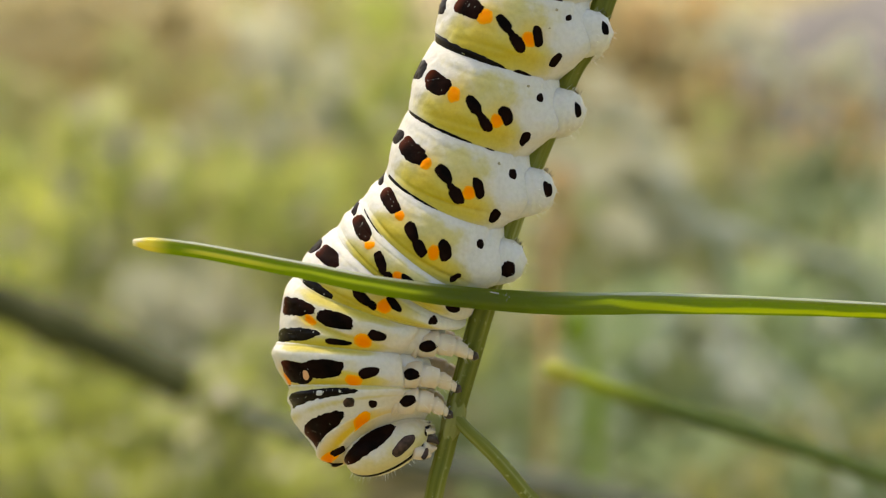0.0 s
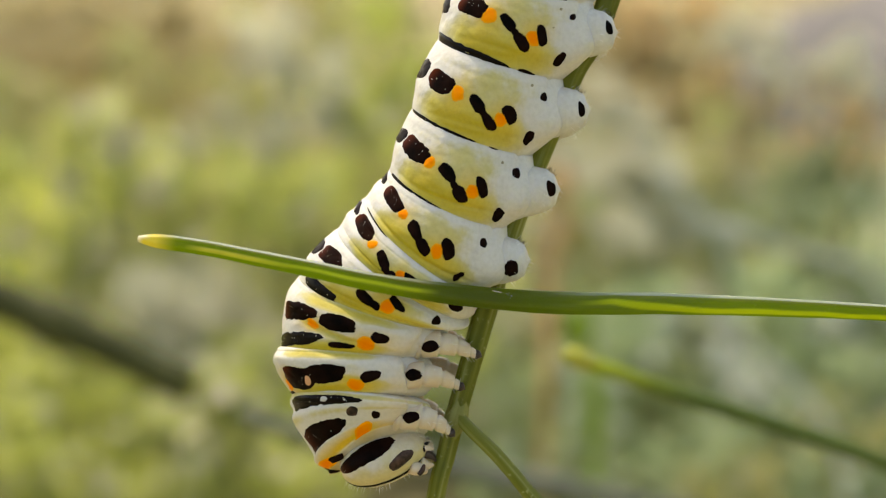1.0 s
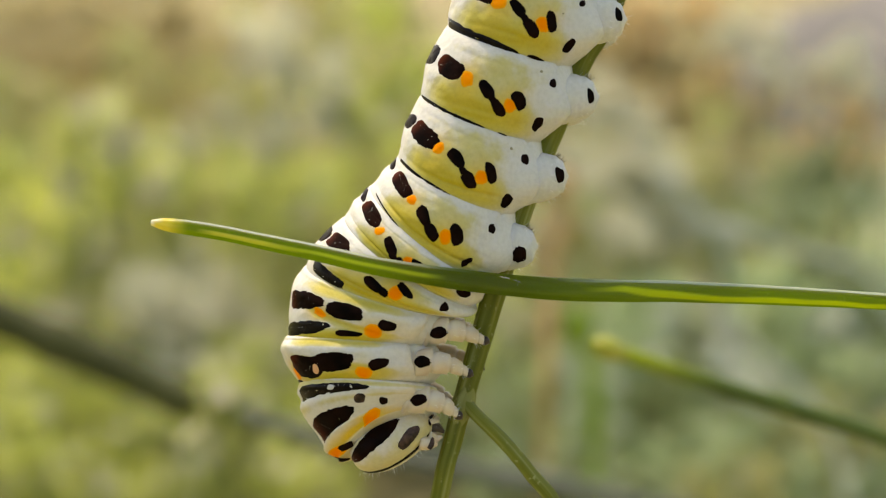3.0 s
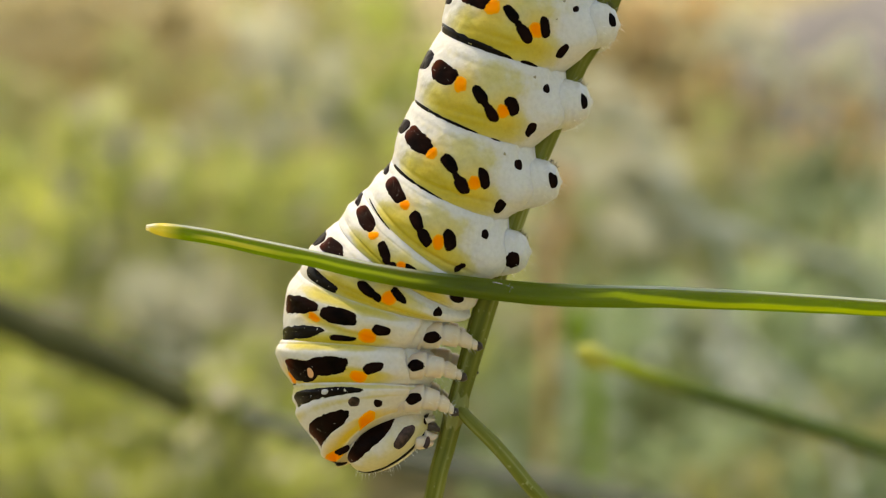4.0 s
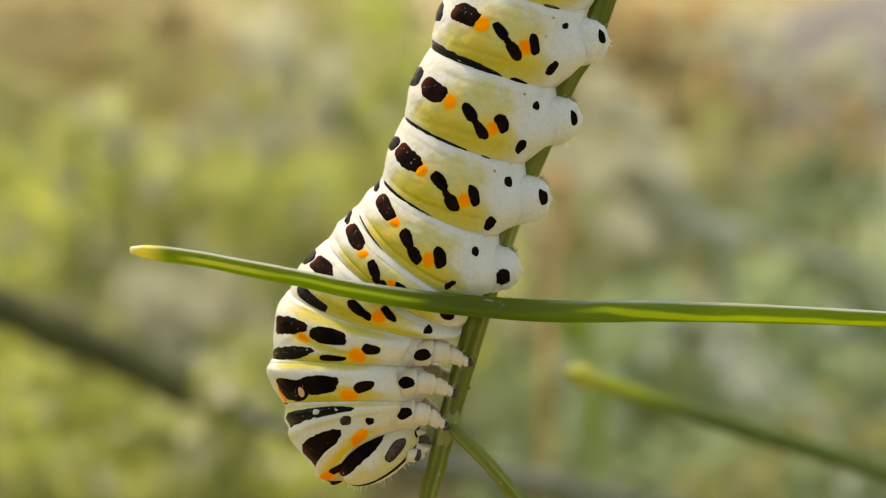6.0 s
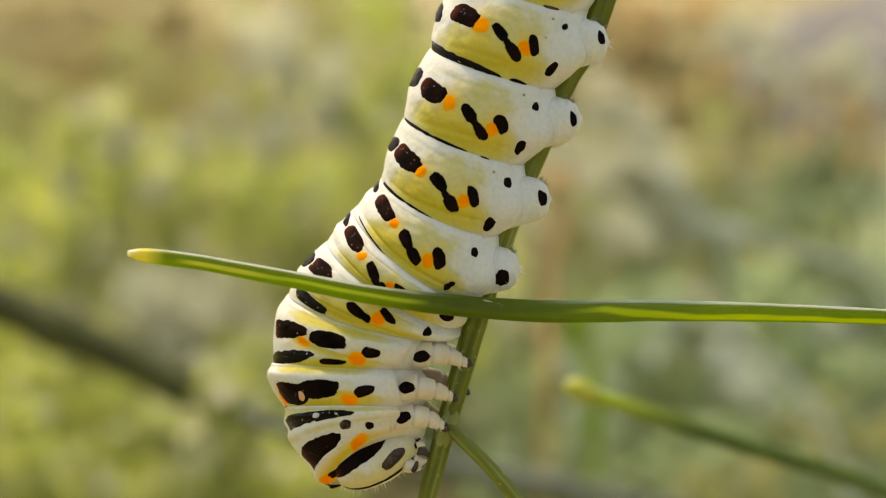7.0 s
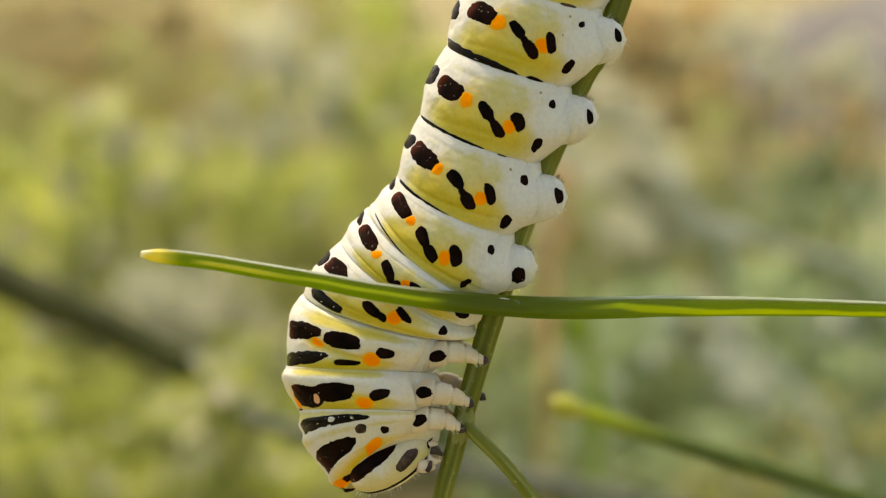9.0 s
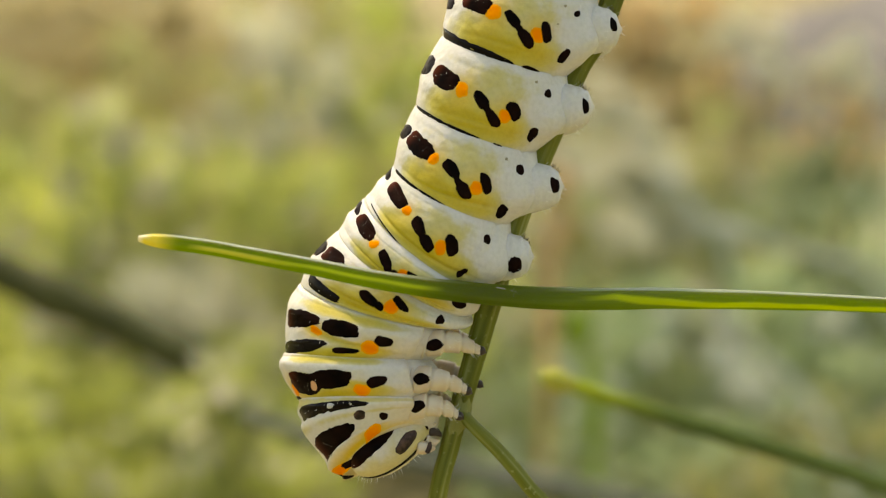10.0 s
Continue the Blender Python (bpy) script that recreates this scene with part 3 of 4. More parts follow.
def true_leg(name, near, grip, plate, parent, out=0.0, far=(0.0, 0.0)):
    """A jointed front leg with a dark spot at its base and a claw. Returns both of the pair with their centres."""
    made = []
    for side in (1, -1):
        shift = far if side < 0 else (0.0, 0.0)
        pts = [(x + shift[0] * k / 3, z + shift[1] * k / 3) for k, (x, z) in enumerate(near)]
        claw = (grip[0] + shift[0], grip[1] + shift[1])
        c = (pts[1][0], -1.7 * side, pts[1][1])
        rows = []
        for (x, z), d, r in zip([(2 * pts[0][0] - pts[1][0], 2 * pts[0][1] - pts[1][1])] + pts + [(pts[3][0] * 0.45 + claw[0] * 0.55, pts[3][1] * 0.45 + claw[1] * 0.55)], (0.7, 2.2, 2.3, 1.8, 1.3, 1.1), (0.75, 0.95, 0.86, 0.64, 0.43, 0.27)):
            rows.append((x - c[0], -(d + out * (d > 1.4)) * side - c[1], z - c[2], r))
        surf = leg_surface([(q[0], q[1] + c[1], q[2], q[3]) for q in rows])

        def skin(s, v, f=surf, y=c[1]):
            p = f(s, v)
            return (p[0], p[1] - y, p[2])
        ob = limb(name, skin, parent, LEGSKIN, "cream jointed leg with a dark claw", 64, 28)
        ob.location = [q * MM for q in c]
        e = rows[-1]
        tipx, tipz = claw
        w = np.array((tipx - c[0] - e[0], 0.12 * side, tipz - c[2] - e[2]))
        part("claw", tube([(*(np.array(e[:3]) + w * f), r) for f, r in ((-0.3, 0.28), (0.15, 0.33), (0.6, 0.25), (1.05, 0.05))], 4, 12), CLAW, ob, "dark hooked claw")
        part("black_spot", patch(skin, "K", *plate, 1, 0.03), BLACK, ob)
        rng = random.Random(int(pts[0][1] * 13) + side)
        hairs = []
        for _ in range(44):
            s, v = rng.uniform(0.35, 0.97), rng.uniform(0, 6.28)
            p, q = Vector(skin(s, v)), Vector(skin(s, v + math.pi))
            hairs.append((p, (p - q).normalized() + Vector((0.8, 0, 0)), rng.uniform(0.2, 0.45)))
        part("bristles", bristle_mesh(hairs, 5), BRISTLE, ob, "fine white bristles")
        made.append((ob, c))
    return made


HEAD_C = (-3.95, 0.0, -13.60)


def head_surface(s, v):
    along, up = Vector((0.906, 0, 0.423)), Vector((-0.423, 0, 0.906))
    r = max(0.0, math.sin(math.pi * min(max(s, 0.0), 1.0))) ** 0.82
    r *= 1 + 0.06 * math.cos(math.pi * s)
    return tuple(Vector(HEAD_C) - along * 3.15 * math.cos(math.pi * s) + r * (1.92 * math.cos(v) * up + Vector((0, -2.95 * math.sin(v), 0))))


def make_head(parent):
    c = Vector(HEAD_C)
    rings, pig = [], []
    for i in range(33):
        s = 0.004 + 0.992 * i / 32
        ring = []
        for j in range(64):
            v = 2 * math.pi * j / 64
            p = Vector(head_surface(s, v))
            ring.append(tuple(p - c))
            d = abs(math.degrees(v) if v < math.pi else 360 - math.degrees(v))
            pig.append((0.14 + 0.24 * math.exp(-((d - 125) / 25) ** 2), 0.34))
        rings.append(ring)
    v, f = rings_mesh(rings)
    ob = part("head", (v, f, pig, None), SKIN, parent, "pale yellow head with black stripes")
    ob.location = [q * MM for q in HEAD_C]
    markings(ob, head_surface, [("R", 0.335, 66.0, 0.32, -19.0, 0.04, 19.5), ("B", 0.64, 100.0, 0.10, -11.0, 0.03, 14.0),
                                ("S", 0.45, 143.0, 0.38, -3.0, 0.0, 6.5), ("K", 0.88, 112.0, 0.035, -14.0, 0.015, 10.0)], HEAD_C)
    # mouthparts
    for y in (-0.9, 0.9):
        part("palp", tube([(2.4, y, 0.95, 0.46), (2.8, y * 0.9, 1.0, 0.34), (3.0, y * 0.88, 0.99, 0.27), (3.3, y * 0.8, 0.92, 0.14)], 4, 12), LEGSKIN, ob, "cream mouth palp")
        part("mandible", tube([(2.8, y * 0.6, 0.5, 0.36), (3.25, y * 0.45, 0.35, 0.27), (3.6, y * 0.3, 0.05, 0.12)], 4, 12), CLAW, ob, "dark brown jaw")
        part("palp", tube([(2.5, y * 1.2, -0.1, 0.5), (3.0, y, -0.25, 0.36), (3.4, y, -0.2, 0.14)], 4, 12), LEGSKIN, ob, "cream mouth palp")
        part("antenna", tube([(2.75, y * 1.1, 1.15, 0.15), (2.88, y * 1.1, 1.26, 0.12), (2.98, y * 1.1, 1.34, 0.09), (3.08, y * 1.1, 1.40, 0.03)], 4, 10), BROWN, ob, "short brown feeler")
        part("cheek", tube([(1.9, y * 1.9, -0.35, 0.45), (2.45, y * 1.7, -0.45, 0.46), (2.95, y * 1.4, -0.6, 0.22)], 5, 14), LEGSKIN, ob, "pale cheek plate")
        part("eye_patch", tube([(2.55, y * 2.2, -0.75, 0.16), (2.75, y * 2.05, -0.45, 0.20), (2.85, y * 1.95, -0.15, 0.12)], 4, 10), BROWN, ob, "dark patch of tiny eyes")
    rng = random.Random(18)
    spines = [((3.0 + 0.1 * k % 0.5, -1.0 + 0.12 * k, 1.1 - 0.2 * (k % 5)), (1.0, -0.3, 0.8 - 0.25 * (k % 5)), rng.uniform(0.3, 0.6)) for k in range(14)]
    part("mouth_bristles", bristle_mesh(spines, 12), CLAW, ob, "short dark mouth bristles")
    rng = random.Random(8)
    hairs = []
    for _ in range(330):
        s, v = rng.uniform(0.05, 0.98), rng.uniform(0, 6.28)
        if (math.cos(v) > 0.2 and s < 0.8) or (abs(math.sin(v)) > 0.55 and s < 0.85):
            continue
        p = Vector(head_surface(s, v)) - c
        hairs.append((p, p.normalized() + Vector((0.2, 0, -0.5)), rng.uniform(0.25, 0.75)))
    part("bristles", bristle_mesh(hairs, 9), BRISTLE, ob, "fine white bristles")
    return ob


caterpillar = tagged(new("caterpillar"), "plump pale green caterpillar with black and orange spots on stem", "caterpillar")
caterpillar.matrix_basis = STAGE
MOVING = {}
SEGMENTS = [("abdomen_ring", A7), ("abdomen_ring", A6), ("abdomen_ring", A5), ("abdomen_ring", A4), ("abdomen_ring", A3),
            ("abdomen_ring", A2), ("abdomen_ring", A1), ("thorax_ring", T3), ("thorax_ring", T2), ("thorax_ring", T1)]
RING_KEYS = ["A7", "A6", "A5", "A4", "A3", "A2", "A1", "T3", "T2", "T1"]
for i, (nm, spots) in enumerate(SEGMENTS):
    thorax = i > 6
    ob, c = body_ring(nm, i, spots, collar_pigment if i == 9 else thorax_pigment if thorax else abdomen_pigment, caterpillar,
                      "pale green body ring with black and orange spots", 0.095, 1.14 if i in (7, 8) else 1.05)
    MOVING[RING_KEYS[i]] = (ob, c)
for key, base, tip, spots in (
        ("A6", (7.3, 14.75), (11.75, 14.85), [("K", 0.865, 82.0, 0.005, 25.0, 0.052, 2.0)]),
        ("A5", (5.4, 9.3), (9.9, 9.5), [("K", 0.865, 92.0, 0.005, 25.0, 0.052, 2.0)]),
        ("A4", (3.5, 3.85), (7.85, 4.05), [("K", 0.865, 88.0, 0.005, 27.0, 0.065, 2.0)]),
        ("A3", (1.4, -0.75), (5.8, -0.85), [("K", 0.74, 113.0, 0.005, 25.0, 0.10, 2.0)])):
    prolegs(MOVING[key][0], MOVING[key][1], base, tip, spots)
# the tail end above
tail = []
for i in range(15):
    s = i / 14
    r = (1 - s ** 2.6) ** 0.5 if s < 1 else 0.05
    tail.append((8.15 + 2.9 * s, 0.0, 24.95 + 8.5 * s, max(0.2, 4.35 * r)))
ob = part("tail_ring", tube(tail, 2, 48, pig=lambda a, b: (0.2, 0.0), round_end=False), SKIN, caterpillar, "pale green rounded tail end")
MOVING["HEAD"] = (make_head(caterpillar), HEAD_C)
MOVING["LEG3"] = true_leg("leg", [(-1.7, -6.5), (-0.4, -6.45), (0.8, -6.7), (1.68, -7.15)], (2.45, -7.55), (0.305, 97.0, 0.075, -14.0, 0.06, 24.0), caterpillar)
MOVING["LEG2"] = true_leg("leg", [(-2.8, -8.5), (-1.55, -8.55), (-0.3, -8.85), (0.55, -9.35), ], (1.25, -9.85), (0.305, 82.0, 0.075, -14.0, 0.055, 22.0), caterpillar, 0.4, (0.85, 0.2))
MOVING["LEG1"] = true_leg("leg", [(-3.1, -10.35), (-1.8, -10.3), (-0.7, -10.6), (0.0, -11.05)], (0.65, -11.65), (0.305, 84.0, 0.07, -14.0, 0.055, 22.0), caterpillar)

# ---- the fennel plant it clings to ----
fennel = tagged(new("fennel_plant"), "green fennel plant with a ridged upright stem and a crossing stalk", "plant")
fennel.matrix_basis = STAGE
part("stem", tube([(24.5, 0, 62, 0.72), (17.2, 0, 38, 0.76), (11.37, 0.1, 17.6, 0.76), (8.77, 0.1, 12.1, 0.76), (6.72, 0.1, 7.0, 0.76), (4.67, 0.1, 1.6, 0.76),
                   (2.61, 0.1, -5.0, 0.76), (1.32, 0.1, -9.6, 0.70), (0.45, 0.1, -12.8, 0.645), (0.02, 0.1, -14.6, 0.64), (-0.80, 0.2, -18.2, 0.64),
                   (-3, 4, -32, 0.8), (-8, 25, -110, 1.3), (-12, 62, -250, 1.9), (-14, 104, -420, 2.6)], 10, 36, 0.085, 6, 0.02, wob=0.06),
     STEM, fennel, "ridged mid-green stem")
part("node", tube([(1.20, 0.05, -10.3, 0.45), (0.93, 0.0, -11.3, 0.71), (0.74, -0.05, -11.9, 0.78), (0.52, 0.0, -12.6, 0.70), (0.22, 0.05, -13.7, 0.42)], 6, 28, 0.06, 6, pig=lambda f, an: (0.16, 0.0, 0.0, 0.05)), STEM, fennel, "swollen pale green joint")
part("side_shoot", tube([(0.7, -0.2, -11.4, 0.40), (1.5, -0.6, -12.4, 0.44), (3.50, -0.9, -14.3, 0.47), (5.48, -1.0, -16.6, 0.49), (7.38, -1.0, -19.2, 0.50),
                         (9.5, -1.5, -26, 0.45), (14, -2, -42, 0.35)], 8, 18, 0.06, 5, wob=0.05), STEM, fennel, "thin green side shoot")


def band(an, mid, half, soft=0.16):
    """1 within half an angle of mid, 0 outside."""
    d = abs((an - mid + math.pi) % (2 * math.pi) - math.pi)
    return max(0.0, min(1.0, (half - d) / soft + 0.5))


def stalk_pigment_light(f, an):
    def ease(a, b):
        return max(0.0, min(1.0, (f - a) / (b - a)))
    tip = 1 - ease(0.085, 0.125)
    wave = 0.06 * math.sin(f * 47) + 0.04 * math.sin(f * 113)
    left = 1 - ease(0.375, 0.395)
    right = ease(0.525, 0.575)
    fleck = band(an, 4.55, 0.30) * ease(0.14, 0.17) * (1 - ease(0.24, 0.28))
    # Sunlight through the flesh, put in as yellow streaks either side of the joint.
    light_streak = left * ease(0.22, 0.30) * band(an, 4.55 + 0.25 * ease(0.2, 0.38) + wave, 0.20)
    low = 4.90 - 0.75 * ease(0.57, 0.66)
    light_streak += right * band(an, low + wave, 0.20 + 0.16 * ease(0.55, 0.6))
    scar = max(band(an, 5.9, 0.9, 0.4) * (1 - ease(0.03, 0.07)), 1 - ease(0.010, 0.03))
    # A highlight along the top, painted pale and left out near the joint.
    rim_light = band(an, -0.30 + 0.5 * wave, 0.30, 0.12) * (1 - tip) * max(1 - ease(0.32, 0.42), ease(0.50, 0.60))
    return (min(1.0, max(tip, fleck)), min(1.0, 0.9 * light_streak), 0.0, max(0.8 * scar, 0.5 * rim_light))


NODE = (3.3, -3.2, -3.55)
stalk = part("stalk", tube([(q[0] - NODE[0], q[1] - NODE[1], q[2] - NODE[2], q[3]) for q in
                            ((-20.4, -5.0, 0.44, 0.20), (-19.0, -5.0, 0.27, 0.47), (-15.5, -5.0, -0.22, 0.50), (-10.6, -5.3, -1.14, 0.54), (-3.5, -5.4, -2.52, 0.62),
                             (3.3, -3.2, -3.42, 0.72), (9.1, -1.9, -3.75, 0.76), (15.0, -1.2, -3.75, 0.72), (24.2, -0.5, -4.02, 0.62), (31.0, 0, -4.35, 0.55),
                             (44, 1, -5.2, 0.5), (70, 3, -8.5, 0.4))], 14, 56, 0.035, 7, 0.03, stalk_pigment_light, wob=0.05),
             STALK_GREEN, fennel, "glossy green stalk with painted sunlit yellow streaks and a pale tip")
stalk.location = [q * MM for q in NODE]
part("bract", tube([(-0.55, -0.46, 0.60, 0.05), (-0.25, -0.50, 0.62, 0.09), (0.12, -0.48, 0.60, 0.06), (0.42, -0.46, 0.57, 0.03)], 5, 10), LEGSKIN, stalk, "papery scrap at the joint")
part("fibres", bristle_mesh([((0.85 + 0.09 * k, -0.62, 0.42), (0.3 * (-1) ** k, -0.35, 0.5 - 0.35 * k), 0.35 + 0.06 * k) for k in range(4)], 6), LEGSKIN, stalk, "dry pale fibres at the joint")

# ---- the two blurred stalks behind ----


def far_stalk(label, rows, material, bud=None):
    o = np.array(rows[0][:3])
    ob = tagged(new("fennel_stalk"), label, "plant stalk")
    ob.location = o * MM
    rel = [(q[0] - o[0], q[1] - o[1], q[2] - o[2], q[3]) for q in rows]
    part("stem", tube(rel, 8, 16, 0.05, 5, 0.0, (lambda f, an: (0.0, max(0.0, min(0.5, 0.9 - 3.0 * f)))) if bud else None, wob=0.08), material, ob)
    for k in ((4,) if bud else (2, 4)):
        d = np.array(rel[k + 1][:3]) - np.array(rel[k][:3])
        d = d / np.linalg.norm(d)
        r = rel[k][3]
        part("joint", tube([(*(np.array(rel[k][:3]) + d * r * f), r * g) for f, g in ((-1.2, 0.95), (-0.4, 1.12), (0.4, 1.14), (1.4, 0.95))], 4, 14), material, ob)
    if bud:
        d = np.array(rel[0][:3]) - np.array(rel[1][:3])
        d = d / np.linalg.norm(d)
        r = rows[0][3]
        part("bud", tube([(*(d * f), r * g) for f, g in ((-3.2, 0.9), (-1.6, 1.25), (0.0, 1.7), (1.2, 1.3))], 5, 14, wob=0.15), bud, ob, "yellow-green bud at the tip")
    return ob, tuple(o * MM)


STALK_R = far_stalk("slender green stalk with a yellow bud tip", [
    (13.6, 134.3, 401.7, 0.75), (15.3, 134.7, 401.0, 0.82), (19.7, 134.8, 399.4, 0.92), (25.5, 135.3, 397.3, 1.00), (34.7, 135.5, 394.2, 1.05), (44.5, 135.8, 391.0, 1.05), (53.5, 135.9, 387.6, 1.05), (66.8, 136.6, 382.1, 1.05),
    (150, 142, 330, 1.3), (170, 150, 180, 1.7), (175, 152, -25, 2.0)], FAR_STEM, BUD)
STALK_L = far_stalk("thick dark green stalk leaning across", [
    (-70.0, 427.5, 278.3, 2.60), (-91.7, 428.6, 288.1, 5.60), (-100.1, 429.5, 292.0, 6.90), (-122.5, 429.4, 303.8, 7.70), (-142.9, 429.8, 313.6, 8.00), (-162.7, 429.0, 322.9, 8.00), (-201.0, 426.2, 340.8, 8.00),
    (-330, 400, 400, 6.0), (-400, 410, 300, 6.4), (-420, 415, 160, 6.8), (-425, 420, -25, 7.4)], GREY_STEM)
STALK_M = far_stalk("grey-green stalk leaning low behind the caterpillar", [
    (-61.7, 347.2, 313.2, 2.40), (-52.2, 346.3, 309.3, 3.00), (-31.6, 344.7, 303.2, 3.20), (-5.8, 343.5, 298.2, 3.40), (19.9, 342.2, 293.2, 3.40), (54.3, 340.4, 285.7, 3.50),
    (190, 320, 250, 3.6), (215, 330, 140, 3.8), (220, 335, -25, 4.2)], DULL_STEM)

# ---- ground and the plants behind ----
n = 60
verts, faces = [], []
for i in range(n + 1):
    for j in range(n + 1):
        x, y = (i / n * 2 - 1), (j / n * 2 - 1)
        x, y = math.copysign(abs(x) ** 3, x) * 400, math.copysign(abs(y) ** 3, y) * 400
        z = noise.noise((x * 0.6, y * 0.6, 0)) * 0.04 * min(1, abs(y)) + max(0, y - 4) * 0.12 * min(1, max(0, (60 - y) / 40))
        verts.append((x / MM, y / MM, (z - 0.02) / MM))
for i in range(n):
    for j in range(n):
        a = i * (n + 1) + j
        faces.append((a, a + n + 1, a + n + 2, a + 1))
ground = tagged(part("ground", (verts, faces, None, None), GROUND), "dry tan soil with thin withered grass", "ground", kind="structure")


def leaf_blades(count, place, length, width, seed):
    """Many narrow bent blades; place(rnd) gives a root and a direction."""
    rnd = random.Random(seed)
    verts, faces = [], []
    for _ in range(count):
        root, way = place(rnd)
        ln, wd = length * rnd.uniform(0.6, 1.3), width * rnd.uniform(0.7, 1.3)
        w = Vector(way).normalized()
        s = w.cross(Vector((rnd.uniform(-1, 1), rnd.uniform(-1, 1), rnd.uniform(-0.3, 1)))).normalized()
        k = len(verts)
        droop = Vector((0, 0, -0.25 * ln))
        for f, g in ((0, 0.5), (0.45, 1.0), (0.8, 0.7)):
            c = Vector(root) + w * ln * f + droop * f * f
            verts += [tuple(c - s * wd * g / 2), tuple(c + s * wd * g / 2)]
        verts.append(tuple(Vector(root) + w * ln + droop))
        faces += [(k, k + 1, k + 3, k + 2), (k + 2, k + 3, k + 5, k + 4), (k + 4, k + 5, k + 6)]
    return verts, faces, None, None


def bush(kind, x, y, z, r, seed, label):
    """A feathery plant: bent stems from the ground with a crown of narrow leaves about height z."""
    ob = tagged(new("wild_plant"), label, "plant", "plants behind")
    ob.location = (x, y, 0)
    rnd = random.Random(seed)
    R, Z = r / MM * (1.5 if kind == "pale" else 1.2), z / MM
    for _ in range(2):
        bx, by, a = rnd.uniform(-40, 40), rnd.uniform(10, 60), rnd.uniform(-0.3, 0.3)
        part("stem", tube([(bx, by, -25, 1.6), (bx * 0.7, by * 0.7, Z * 0.45, 1.3), (a * R, a * R, Z, 0.8)], 4, 6, 0, 5), TWIG, ob)
    hubs = [Vector((rnd.gauss(0, 0.55), rnd.gauss(0, 0.55), rnd.gauss(0, 0.55))) * R for _ in range(9)]

    def place(q):
        h = q.choice(hubs)
        d = Vector((q.gauss(0, 1), q.gauss(0, 1), q.gauss(0.25, 1))).normalized()
        return h + Vector((0, 0, Z)) + d * R * 0.12, d
    part("foliage", leaf_blades(150, place, max(8, R * 0.62), max(1.2, R * 0.12), seed), LEAVES[kind], ob)
    # A few pale blades added to stand in for bright glints among the leaves.
    part("glint_leaves", leaf_blades(12, place, 11, 7, seed + 2), LEAVES["silver" if kind in ("green", "deep", "silver") else "pale"], ob, "pale leaf tips added as bright glints")
    part("broad_leaves", leaf_blades(16, place, max(8, R * 0.8), max(3, R * 0.38), seed + 1), LEAVES[kind], ob)
    return ob


def plant_bed(kind, label, spots):
    for x, y, z, r in spots:
        bush(kind, x, y, z, r, 100 + int(x * 1000) + len(kind), label)


# where each bed's plants stand (x, y), how high the crown is and its size
plant_bed("lime", "bright yellow-green wild plant with feathery leaves", [
    (-0.238, 0.707, 0.184, 0.021), (-0.191, 0.806, 0.168, 0.018), (-0.199, 0.674, 0.177, 0.018), (-0.217, 0.572, 0.183, 0.014), (-0.206, 0.867, 0.208, 0.025),
    (-0.282, 0.869, 0.216, 0.021), (-0.079, 0.556, 0.2, 0.017), (-0.105, 0.574, 0.191, 0.014), (-0.263, 0.699, 0.154, 0.021), (-0.198, 0.753, 0.163, 0.019),
    (-0.235, 0.647, 0.152, 0.019), (-0.173, 0.599, 0.166, 0.018), (-0.113, 0.554, 0.19, 0.014), (-0.068, 0.599, 0.167, 0.015), (-0.248, 0.887, 0.285, 0.033),
    (-0.315, 0.931, 0.259, 0.031), (-0.247, 1.082, 0.244, 0.036), (-0.131, 0.788, 0.304, 0.03), (-0.104, 0.988, 0.281, 0.028), (-0.221, 0.747, 0.345, 0.012),
])
plant_bed("lime", "bright yellow-green wild plant with feathery leaves", [
    (-0.047, 1.209, 0.339, 0.039), (-0.074, 1.093, 0.288, 0.031), (-0.25, 0.747, 0.138, 0.033), (-0.182, 0.697, 0.144, 0.031), (-0.109, 0.653, 0.174, 0.026),
    (-0.336, 0.949, 0.123, 0.032), (-0.079, 0.422, 0.284, 0.007), (-0.124, 0.561, 0.219, 0.011),
])
plant_bed("pale", "pale bleached wild plant standing in dry grass", [
    (0.074, 0.86, 0.18, 0.011), (-0.114, 0.908, 0.373, 0.014), (-0.155, 1.011, 0.371, 0.011), (-0.175, 0.86, 0.178, 0.021), (-0.146, 0.95, 0.127, 0.023),
    (-0.094, 1.098, 0.308, 0.02), (-0.359, 1.16, 0.144, 0.028), (0.151, 1.09, 0.274, 0.026), (0.161, 0.981, 0.249, 0.023), (0.09, 0.888, 0.289, 0.014),
    (0.388, 1.202, 0.312, 0.022), (0.311, 1.319, 0.367, 0.013), (0.354, 1.313, 0.344, 0.013), (0.396, 1.308, 0.321, 0.013), (0.432, 1.302, 0.297, 0.013),
    (0.14, 0.986, 0.272, 0.01), (0.165, 0.981, 0.249, 0.011), (0.193, 0.975, 0.227, 0.01), (0.195, 0.861, 0.184, 0.01), (0.191, 0.856, 0.164, 0.008),
])
plant_bed("pale", "pale bleached wild plant standing in dry grass", [
    (0.117, 0.78, 0.271, 0.01), (-0.226, 0.797, 0.342, 0.008), (-0.211, 0.794, 0.327, 0.007), (-0.277, 0.884, 0.275, 0.01), (-0.205, 0.835, 0.285, 0.009),
    (-0.336, 0.974, 0.222, 0.012), (-0.211, 0.992, 0.296, 0.01), (-0.255, 0.965, 0.188, 0.012), (-0.199, 1.096, 0.301, 0.011), (-0.129, 0.893, 0.312, 0.011),
    (-0.104, 0.884, 0.275, 0.009), (-0.288, 0.861, 0.182, 0.012), (-0.269, 0.753, 0.161, 0.009), (-0.25, 0.853, 0.15, 0.011), (-0.169, 0.7, 0.157, 0.008),
])
